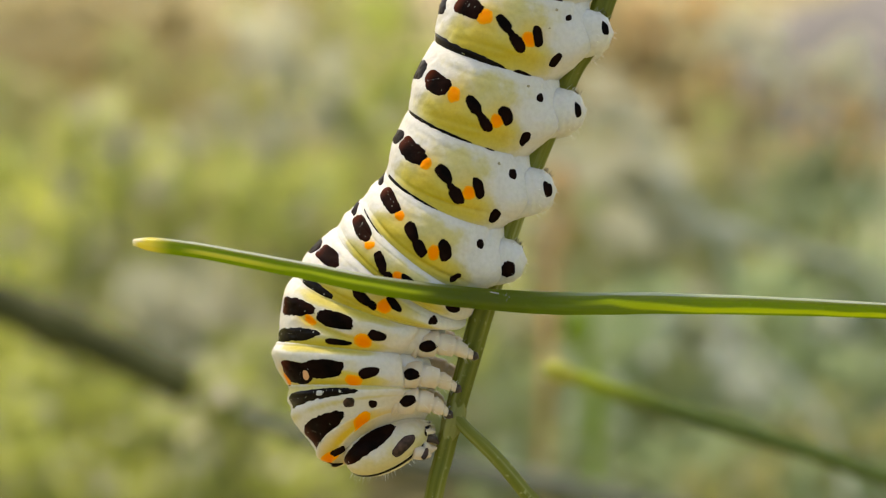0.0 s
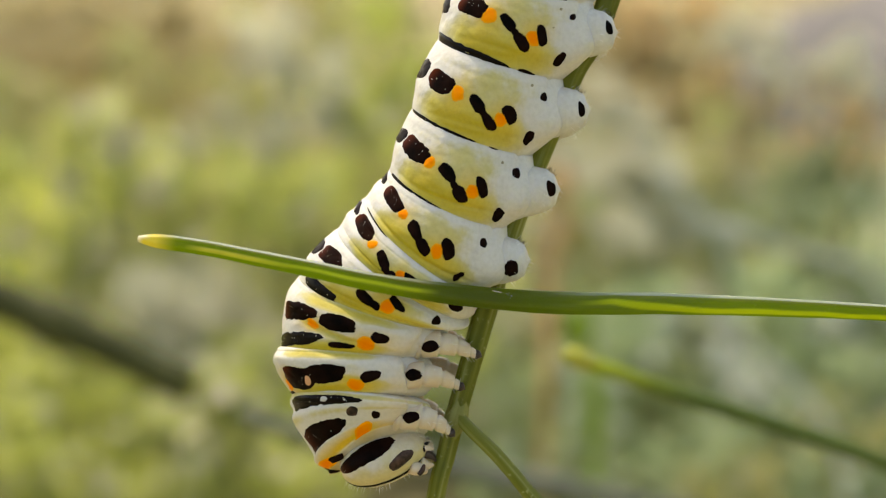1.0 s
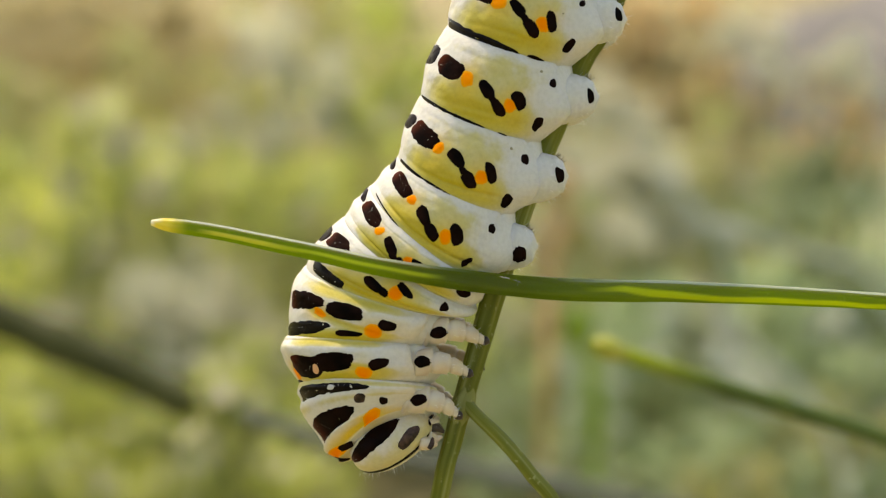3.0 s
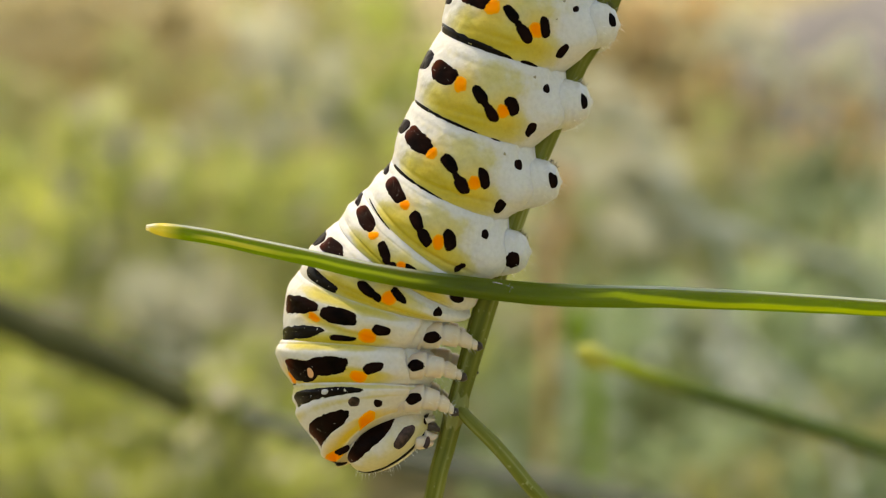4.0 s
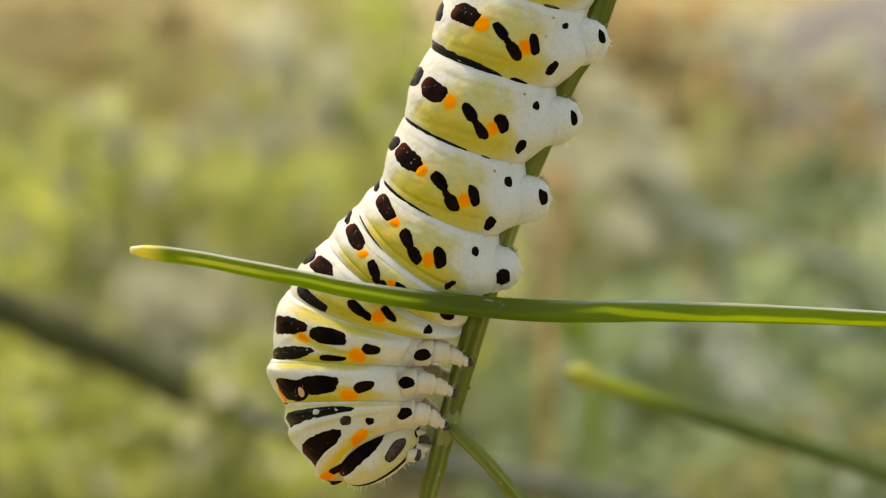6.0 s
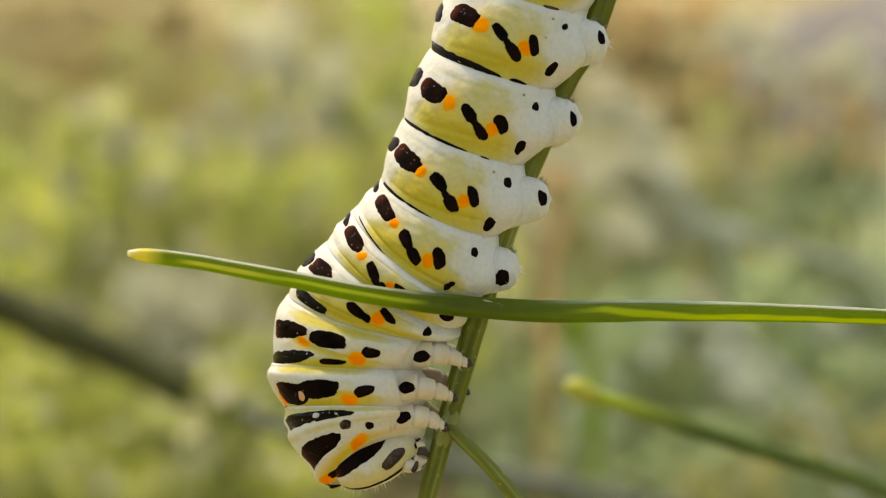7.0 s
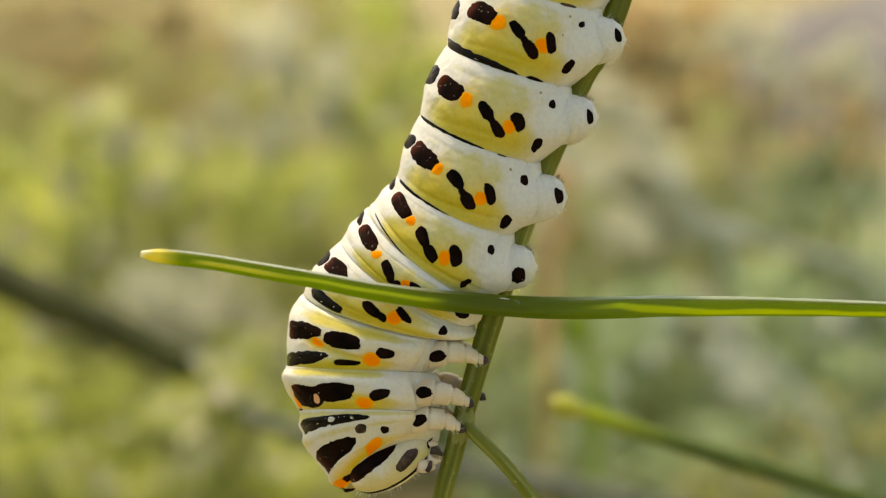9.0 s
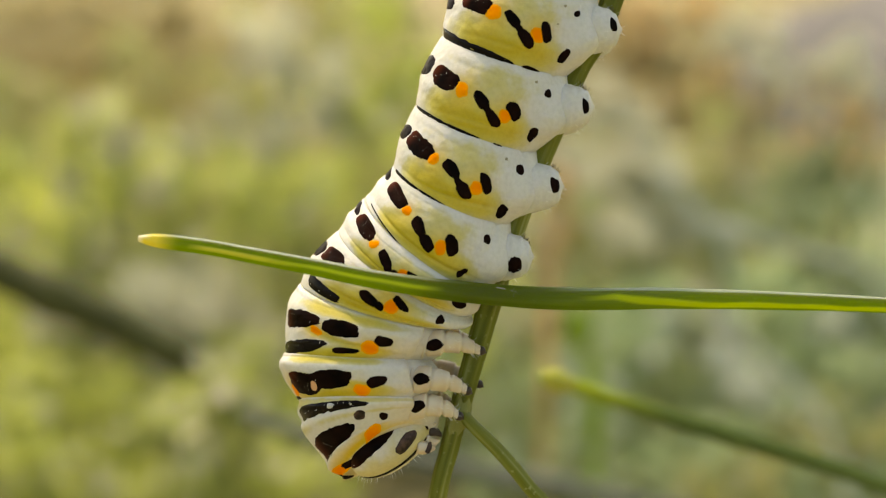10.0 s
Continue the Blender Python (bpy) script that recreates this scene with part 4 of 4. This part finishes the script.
plant_bed("pale", "pale bleached wild plant standing in dry grass", [
    (-0.169, 0.768, 0.224, 0.02), (-0.152, 0.812, 0.195, 0.017), (-0.179, 0.716, 0.223, 0.014), (-0.177, 0.869, 0.216, 0.016), (-0.169, 0.711, 0.201, 0.008), (-0.247, 0.765, 0.214, 0.009),
])
plant_bed("silver", "silvery bleached wild plant standing in dry grass", [
    (0.164, 0.665, 0.223, 0.008), (0.17, 0.622, 0.219, 0.008), (0.247, 0.765, 0.214, 0.01), (0.147, 0.765, 0.214, 0.007),
])
plant_bed("lime", "bright yellow-green wild plant with feathery leaves", [
    (-0.126, 0.565, 0.235, 0.011), (-0.109, 0.663, 0.218, 0.011), (-0.15, 0.76, 0.192, 0.013), (-0.199, 0.556, 0.2, 0.014), (-0.18, 0.577, 0.203, 0.013), (-0.217, 0.581, 0.216, 0.012), (-0.149, 0.554, 0.194, 0.012), (-0.247, 0.761, 0.196, 0.013), (-0.223, 0.813, 0.199, 0.011), (-0.073, 0.377, 0.308, 0.006), (-0.069, 0.385, 0.299, 0.005),
])
plant_bed("olive", "olive-green wild plant growing in dry grass", [
    (0.229, 0.651, 0.167, 0.019), (0.146, 0.572, 0.18, 0.017), (0.221, 0.698, 0.151, 0.017), (0.09, 0.861, 0.184, 0.017), (-0.12, 1.418, 0.352, 0.045),
    (-0.38, 1.098, 0.308, 0.031), (-0.07, 1.828, 0.34, 0.05), (-0.27, 1.603, 0.265, 0.045), (-0.387, 1.19, 0.263, 0.033), (-0.232, 1.069, 0.189, 0.036),
    (-0.325, 1.148, 0.095, 0.045), (-0.114, 1.07, 0.194, 0.031), (-0.404, 1.601, 0.258, 0.045), (-0.036, 1.173, 0.193, 0.033), (0.248, 1.06, 0.155, 0.036),
    (0.177, 1.066, 0.179, 0.031), (0.143, 1.167, 0.171, 0.028), (0.29, 1.381, 0.2, 0.045),
])
plant_bed("green", "grey-green wild plant growing in dry grass", [
    (0.138, 0.602, 0.176, 0.018), (0.18, 0.601, 0.173, 0.018), (0.183, 0.909, 0.169, 0.022), (0.125, 0.759, 0.188, 0.022), (0.08, 0.758, 0.185, 0.019),
    (0.147, 0.957, 0.154, 0.023), (0.242, 0.647, 0.152, 0.016), (0.232, 0.695, 0.137, 0.017), (0.044, 0.847, 0.127, 0.017), (0.028, 0.646, 0.149, 0.016),
    (0.073, 0.647, 0.152, 0.016), (0.174, 0.853, 0.152, 0.038), (0.257, 0.855, 0.16, 0.038), (0.129, 0.745, 0.131, 0.03), (0.206, 0.744, 0.127, 0.033),
    (0.286, 0.8, 0.145, 0.032), (0.24, 0.939, 0.082, 0.032),
])
plant_bed("green", "grey-green wild plant growing in dry grass", [
    (0.071, 0.565, 0.235, 0.007), (0.071, 0.56, 0.216, 0.008), (0.376, 1.053, 0.125, 0.041), (0.077, 0.93, 0.046, 0.032),
])
plant_bed("deep", "dark green wild plant in the shade", [
    (0.377, 1.179, 0.22, 0.039), (0.309, 1.072, 0.204, 0.031), (0.332, 0.978, 0.24, 0.017), (0.332, 0.956, 0.152, 0.021), (0.353, 0.952, 0.136, 0.023), (0.289, 0.906, 0.156, 0.016), (0.432, 1.282, 0.218, 0.024),
    (0.054, 0.942, 0.096, 0.017), (0.258, 1.063, 0.165, 0.018), (-0.135, 1.067, 0.184, 0.018), (-0.37, 1.064, 0.17, 0.018),
])
plant_bed("straw", "dry straw-coloured wild plant on tan soil", [
    (-0.571, 1.713, 0.292, 0.055), (-0.506, 1.914, 0.274, 0.062), (-0.382, 1.705, 0.262, 0.047), (0.331, 1.813, 0.283, 0.05), (0.272, 1.824, 0.323, 0.042),
    (0.309, 1.598, 0.244, 0.03), (0.078, 0.875, 0.241, 0.008), (0.076, 0.869, 0.216, 0.008), (-0.762, 2.333, 0.299, 0.085), (-0.701, 2.538, 0.297, 0.093),
    (-0.464, 2.229, 0.295, 0.082), (-0.357, 2.015, 0.264, 0.056), (-0.25, 2.439, 0.314, 0.078), (0.16, 1.599, 0.251, 0.037), (0.265, 1.696, 0.223, 0.047),
    (0.446, 1.904, 0.231, 0.053), (0.247, 2.031, 0.327, 0.056),
])
plant_bed("rust", "withered wild plant with orange-brown dry leaves", [
    (0.077, 0.884, 0.277, 0.006), (0.075, 0.878, 0.253, 0.006), (0.074, 0.872, 0.229, 0.006), (0.318, 1.526, 0.368, 0.024), (0.399, 1.195, 0.282, 0.026),
    (0.331, 1.813, 0.283, 0.05), (0.272, 1.824, 0.323, 0.042), (0.309, 1.598, 0.244, 0.03),
])

# single dry and green stalks among them: top, foot, radius in mm
DRY = {
    "silver": [((0.134, 0.534, 0.277), (0.179, 0.515, 0.226), 3), ((0.186, 0.739, 0.275), (0.271, 0.724, 0.244), 4), ((0.17, 0.884, 0.277), (0.209, 0.861, 0.223), 4.5)],
    "pale": [((0.147, 0.998, 0.321), (0.168, 0.973, 0.26), 5), ((-0.119, 0.905, 0.362), (-0.13, 0.878, 0.291), 4), ((-0.18, 0.769, 0.228), (-0.156, 0.751, 0.187), 5)],
    "rust": [((0.058, 0.589, 0.335), (0.053, 0.578, 0.289), 4.4)],
    "straw": [((0.221, 1.208, 0.333), (0.210, 1.215, 0.213), 7)],
    "fresh": [((0.062, 0.524, 0.28), (0.070, 0.524, 0.211), 4)],
    "green": [((0.207, 0.670, 0.243), (0.183, 0.671, 0.159), 4)],
}
for kind, rows in DRY.items():
    for a, b, r in rows:
        top, low = Vector(a), Vector(b)
        if low.z > top.z:
            top, low = low, top
        foot = low + (low - top) * 0.6
        foot.z = min(foot.z, 0.12)
        ob = tagged(new("dry_stalk" if kind in ("pale", "silver", "straw", "rust") else "grass_stalk"), {"pale": "bleached dry grass stalk leaning over", "silver": "silvery dry grass stalk leaning over", "straw": "straw-coloured dry upright stalk",
                    "green": "fresh green upright grass stalk",
                    "fresh": "bright green upright grass stalk", "rust": "withered orange-brown upright stalk"}[kind], "stalk")
        ob.location = low
        tp, ft = (top - low) / MM, (foot - low) / MM
        part("stem", tube([(*tp, r * 0.55), (*(tp * 0.5 + Vector((4, 0, 3))), r), (0, 0, 0, r * 0.7), (*ft, r * 0.25), (ft.x * 1.1, ft.y, -(low.z + 0.025) / MM, r * 0.25)], 6, 8), LEAVES[kind], ob)
        part("ear", tube([(*(tp * 0.9), r * 0.8), (*tp, r * 1.5), (*(tp * 1.12), r * 1.2), (*(tp * 1.2), r * 0.4)], 4, 8, 0.2, 4), LEAVES[kind], ob)


def stone(x, y, r, label):
    """A weathered boulder half sunk in the soil."""
    rings = []
    for i in range(13):
        ph = math.pi * (i + 0.02) / 12.2
        ring = []
        for j in range(24):
            an = 2 * math.pi * j / 24
            d = Vector((math.sin(ph) * math.cos(an), math.sin(ph) * math.sin(an), -math.cos(ph)))
            ring.append(tuple(d * r / MM * (1 + 0.25 * noise.noise(d * 1.7 + Vector((x, y, 0))))))
        rings.append([(a * 1.3, b, c * 0.75) for a, b, c in ring])
    v, f = rings_mesh(rings)
    ob = tagged(part("boulder", (v, f, None, None), STONE), label, "stone")
    ob.location = (x, y, 0.02)
    return ob


stone(1.25, 2.85, 0.52, "weathered grey boulder in the dry grass")


def meadow(kind, count, x0, x1, y0, y1, height, width, seed, label):
    def place(q):
        y = y0 + (y1 - y0) * q.random() ** 1.4
        f = y / y1
        x = x0 + (x1 - x0) * q.random()
        return Vector((x * (0.25 + 0.75 * f) / MM, y / MM, -10)), Vector((q.gauss(0, 0.8), q.gauss(0, 0.8), 1))
    ob = part("meadow_grass", leaf_blades(count, place, height / MM, width / MM, seed), LEAVES[kind])
    return tagged(ob, label, "grass", kind="stuff")


meadow("lime", 5000, -2.0, 0.1, 1.1, 4.0, 0.16, 0.014, 1, "yellow-green meadow grass")
meadow("olive", 4000, -2.0, 0.9, 1.1, 4.0, 0.17, 0.014, 2, "olive meadow grass")
meadow("green", 5000, 0.0, 2.2, 1.0, 3.2, 0.14, 0.014, 3, "grey-green meadow grass")
meadow("straw", 5000, -4.0, 4.0, 2.0, 8.0, 0.20, 0.02, 4, "dry straw-coloured grass")
meadow("pale", 1200, 0.0, 2.2, 1.0, 4.0, 0.18, 0.014, 5, "bleached dry grass")



def meadow_round(kind, count, height, width, seed, label):
    """The same grass to the sides of the plants and behind the camera."""
    def place(q):
        while True:
            x, y = q.uniform(-5, 5), q.uniform(-5, 6)
            if abs(x) > 0.5 + 0.62 * max(0.0, y) and x * x + y * y > 0.4:
                return Vector((x / MM, y / MM, -10)), Vector((q.gauss(0, 0.8), q.gauss(0, 0.8), 1))
            if y < -0.5:
                return Vector((x / MM, y / MM, -10)), Vector((q.gauss(0, 0.8), q.gauss(0, 0.8), 1))
    ob = part("meadow_grass", leaf_blades(count, place, height / MM, width / MM, seed), LEAVES[kind])
    return tagged(ob, label, "grass", kind="stuff")


meadow_round("lime", 8000, 0.17, 0.016, 11, "yellow-green meadow grass")
meadow_round("olive", 8000, 0.17, 0.016, 12, "olive meadow grass")
meadow_round("straw", 8000, 0.20, 0.018, 13, "dry straw-coloured grass")

# ---- what moves ----
def motions():
    sway = [
        (0, 0, -0, 0), (0.5, 0.17, 0.056, 0.2), (1, 0.214, 0.08, 0.23), (1.5, 0.173, 0.284, 0.33), (2, 0.609, 0.682, 0.53),
        (2.5, 0.822, 1.056, 0.52), (4, 0.318, 0.682, 0.64), (4.5, 0.03, -0.049, 0.62), (5, 0.348, -0.16, 0.61),
        (5.5, -0.289, -0.355, 0.43), (7, -0.391, -0.534, 0.51), (7.5, -0.5, -0.533, 0.53), (8, -0.055, -0.667, 0.6),
        (8.5, 0.314, -0.627, 0.66), (9, 0.717, -0.362, 0.63), (9.5, 0.656, 0.276, 0.59), (10, 0.457, 0.328, 0.44),
    ]
    for thing in (caterpillar, fennel):
        walk(thing, [(t, STAGE @ pose(x * MM, 0, z * MM, 0, a, 0)) for t, x, z, a in sway])
    swing = [
        (0, -0, -0), (0.5, -0.17, -0.67), (1, 0.18, -1.35), (1.5, -0.1, -1.72), (2, -0.07, -2.17), (2.5, 0.19, -3.54),
        (4, 0.25, -5.91), (4.5, 0.27, -5.22), (5, -0.3, -6.76), (5.5, -0.25, -2.61), (7, -0.9, -1.33), (7.5, -1.05, 0.41),
        (8, -1.66, 0.08), (8.5, -1.37, 0.13), (9, -1.55, 1.6), (9.5, -1.45, 1.58), (10, -0.59, 0.88),
    ]
    walk(stalk, [(t, pose(NODE[0] * MM, NODE[1] * MM, NODE[2] * MM, 0, a, b)) for t, a, b in swing])
    stretch = {}
    stretch["A2"] = [
        (0, 0, -0, 0), (0.5, 0.003, -0.008, -0.05), (1, -0.021, -0.024, -0.34), (1.5, -0.065, -0.045, -0.8),
        (2, -0.076, -0.075, -1.14), (2.5, -0.092, -0.084, -1.32), (4, -0.05, -0.048, -0.73), (4.5, -0.027, -0.076, -0.85),
        (5, -0.096, -0.051, -1.04), (5.5, -0.078, -0.067, -1.08), (7, -0.093, -0.14, -1.83), (7.5, -0.069, -0.175, -2),
        (8, -0.145, -0.176, -2.47), (8.5, -0.149, -0.202, -2.73), (9, -0.199, -0.184, -2.87), (9.5, -0.199, -0.165, -2.69),
        (10, -0.125, -0.18, -2.39),
    ]
    stretch["A1"] = [
        (0, 0, -0, 0), (0.5, 0.047, -0.071, -0.24), (1, 0.007, -0.119, -0.45), (1.5, -0.032, -0.151, -0.67),
        (2, -0.031, -0.218, -0.88), (2.5, -0.023, -0.225, -0.95), (4, 0.017, -0.185, -0.99), (4.5, 0.033, -0.223, -1.25),
        (5, -0.018, -0.238, -1.19), (5.5, -0.008, -0.211, -1.28), (7, -0.009, -0.331, -1.69), (7.5, 0.035, -0.373, -1.72),
        (8, -0.018, -0.449, -1.7), (8.5, 0.012, -0.46, -1.82), (9, -0.057, -0.453, -1.9), (9.5, -0.058, -0.461, -1.73),
        (10, -0.005, -0.398, -1.77),
    ]
    stretch["T3"] = [
        (0, 0, -0, 0), (0.5, 0.099, -0.168, -0.81), (1, -0.008, -0.293, -1.35), (1.5, -0.069, -0.38, -1.95),
        (2, -0.065, -0.486, -2.52), (2.5, -0.074, -0.496, -2.58), (4, 0.006, -0.44, -2.71), (4.5, 0.057, -0.509, -3.27),
        (5, -0.044, -0.543, -3.2), (5.5, -0.046, -0.501, -3.52), (7, 0.008, -0.736, -4.56), (7.5, 0.072, -0.8, -4.59),
        (8, -0.053, -0.965, -4.63), (8.5, -0.017, -0.939, -4.75), (9, -0.132, -0.972, -4.83), (9.5, -0.133, -0.948, -4.36),
        (10, 0.001, -0.851, -4.52),
    ]
    stretch["T2"] = [
        (0, 0, -0, 0), (0.5, 0.003, -0.24, -1.34), (1, -0.05, -0.378, -1.92), (1.5, -0.061, -0.491, -1.97),
        (2, -0.035, -0.594, -2.66), (2.5, -0.048, -0.605, -2.68), (4, 0.082, -0.486, -2.7), (4.5, 0.135, -0.531, -3.28),
        (5, 0.077, -0.569, -3.13), (5.5, 0.071, -0.519, -3.33), (7, 0.186, -0.791, -3.05), (7.5, 0.199, -0.974, -2.29),
        (8, 0.127, -1.179, -2.19), (8.5, 0.188, -1.154, -2.52), (9, 0.116, -1.196, -2.44), (9.5, 0.011, -1.208, -1.96),
        (10, 0.155, -1.009, -2.12),
    ]
    stretch["T1"] = [
        (0, 0, -0, 0), (0.5, -0.015, -0.617, 7.35), (1, -0.094, -0.747, 4.95), (1.5, -0.085, -0.803, 4.23),
        (2, -0.061, -0.94, 2.35), (2.5, -0.047, -0.919, 2.3), (4, 0.153, -0.692, -0.1), (4.5, 0.242, -0.692, -1.95),
        (5, 0.208, -0.791, -1.93), (5.5, 0.238, -0.721, -2.34), (7, 0.304, -0.973, -1.44), (7.5, 0.305, -1.219, 1),
        (8, 0.242, -1.406, 0.45), (8.5, 0.281, -1.401, 0.01), (9, 0.247, -1.434, -1.32), (9.5, 0.237, -1.417, -1.14),
        (10, 0.378, -1.196, -1.12),
    ]
    stretch["HEAD"] = [
        (0, 0, 0, 0), (0.5, -0.435, -0.956, 11.14), (1, -0.336, -0.944, 5.16), (1.5, -0.323, -0.805, 3.06),
        (2, -0.296, -0.854, 0.53), (2.5, -0.282, -0.787, -4.01), (4, -0.075, -0.294, -7.64),
        (4.5, 0.025, -0.076, -7.45), (5, -0.046, -0.02, -8.65), (5.5, -0.059, -0.002, -8.46),
        (7, -0.171, -0.386, -0.47), (7.5, -0.288, -0.956, 5.83), (8, -0.378, -1.069, 2.9),
        (8.5, -0.356, -0.863, -4.45), (9, -0.31, -0.741, -4.55), (9.5, -0.249, -0.645, -6.98),
        (10, -0.137, -0.286, -7.84),
    ]
    stretch["LEG3"] = [
        (0, 0, -0, 0), (0.5, -0.012, -0.029, -0.92), (1, -0.033, -0.069, -2.23), (1.5, -0.035, -0.08, -2.58),
        (2, -0.031, -0.101, -3.12), (2.5, -0.017, -0.106, -3.15), (4, 0.03, -0.072, -1.8), (4.5, 0.021, -0.07, -1.82),
        (5, 0.013, -0.104, -2.86), (5.5, 0.019, -0.068, -1.77), (7, 0.013, -0.127, -3.5), (7.5, 0.01, -0.156, -4.36),
        (8, -0.029, -0.239, -7.03), (8.5, 0.004, -0.23, -6.52), (9, -0.017, -0.24, -6.96), (9.5, -0.021, -0.255, -7.43),
        (10, 0.01, -0.191, -5.35),
    ]
    stretch["LEG2"] = [
        (0, 0, -0, 0), (0.5, -0.044, -0.034, -2.8), (1, -0.023, -0.092, -3.66), (1.5, -0.024, -0.146, -4.49),
        (2, -0.007, -0.184, -4.61), (2.5, 0.023, -0.195, -4.62), (4, 0.091, -0.064, -4.45), (4.5, 0.106, -0.028, -4.9),
        (5, 0.086, -0.13, -4.68), (5.5, 0.059, -0.026, -5.03), (7, 0.174, -0.328, -4.49), (7.5, 0.164, -0.659, -2.15),
        (8, 0.186, -0.859, -3.3), (8.5, 0.279, -0.839, -3.05), (9, 0.236, -0.834, -3.84), (9.5, 0.232, -0.78, -3.6),
        (10, 0.283, -0.62, -3.4),
    ]
    stretch["LEG1"] = [
        (0, 0, -0, 0), (0.5, 0.073, -1.2, 3.44), (1, 0.053, -1.232, 3.41), (1.5, 0.054, -1.215, 3.9),
        (2, 0.065, -1.236, 3.43), (2.5, 0.029, -1.192, 3.61), (4, 0.19, -0.55, -0.63), (4.5, 0.212, -0.427, -0.25),
        (5, 0.182, -0.482, -0.57), (5.5, 0.181, -0.353, -0.28), (7, 0.162, -0.555, -4.7), (7.5, 0.167, -0.727, -7.95),
        (8, 0.133, -0.891, -8.54), (8.5, 0.175, -0.902, -8.18), (9, 0.163, -0.904, -6.77), (9.5, 0.209, -0.928, -5.1),
        (10, 0.255, -0.662, -5.33),
    ]
    for key, rows in stretch.items():
        pairs = MOVING[key] if key.startswith("LEG") else [MOVING[key]]
        for ob, c in pairs:
            walk(ob, [(t, pose((c[0] + x) * MM, c[1] * MM, (c[2] + z) * MM, 0, a, 0)) for t, x, z, a in rows])
    nod = [(0, 0, 0), (0.5, 0.8, 0.8), (1, 1.8, 1.5), (1.5, 2.0, 1.5), (2, 3.6, 1.5), (2.5, 5.3, 2.8), (4, 3.1, 1.9), (4.5, 3.2, 0.8),
           (5, 1.3, -0.7), (5.5, 2.1, 0.4), (7, 1.8, -1.6), (7.5, 0.4, -1.5), (8, -1.2, -3.7), (8.5, 0.4, -2.4), (9, 0.4, -3.2), (9.5, -0.4, -0.5), (10, -0.8, -0.3)]
    ob, o = STALK_R
    tilt = {1: 0.8, 1.5: 0.8, 2: 0.8, 7: 0.5, 7.5: 0.3}
    walk(ob, [(t, pose(o[0] + 1.13 * x * MM, o[1] - 0.006 * t / 10, o[2] + (1.13 * z + 0.155 * t) * MM, 0, tilt.get(t, 0.1), 0)) for t, x, z in nod])
    dip = [(0, 0), (1, 0.4), (2.5, -3.0), (4.5, -2.0), (5.5, -1.0), (7.5, 0.2), (9, 3.9), (10, 5.2)]
    ob, o = STALK_L
    walk(ob, [(t, pose(o[0], o[1], o[2] + 2.25 * z * MM)) for t, z in dip])


motions()
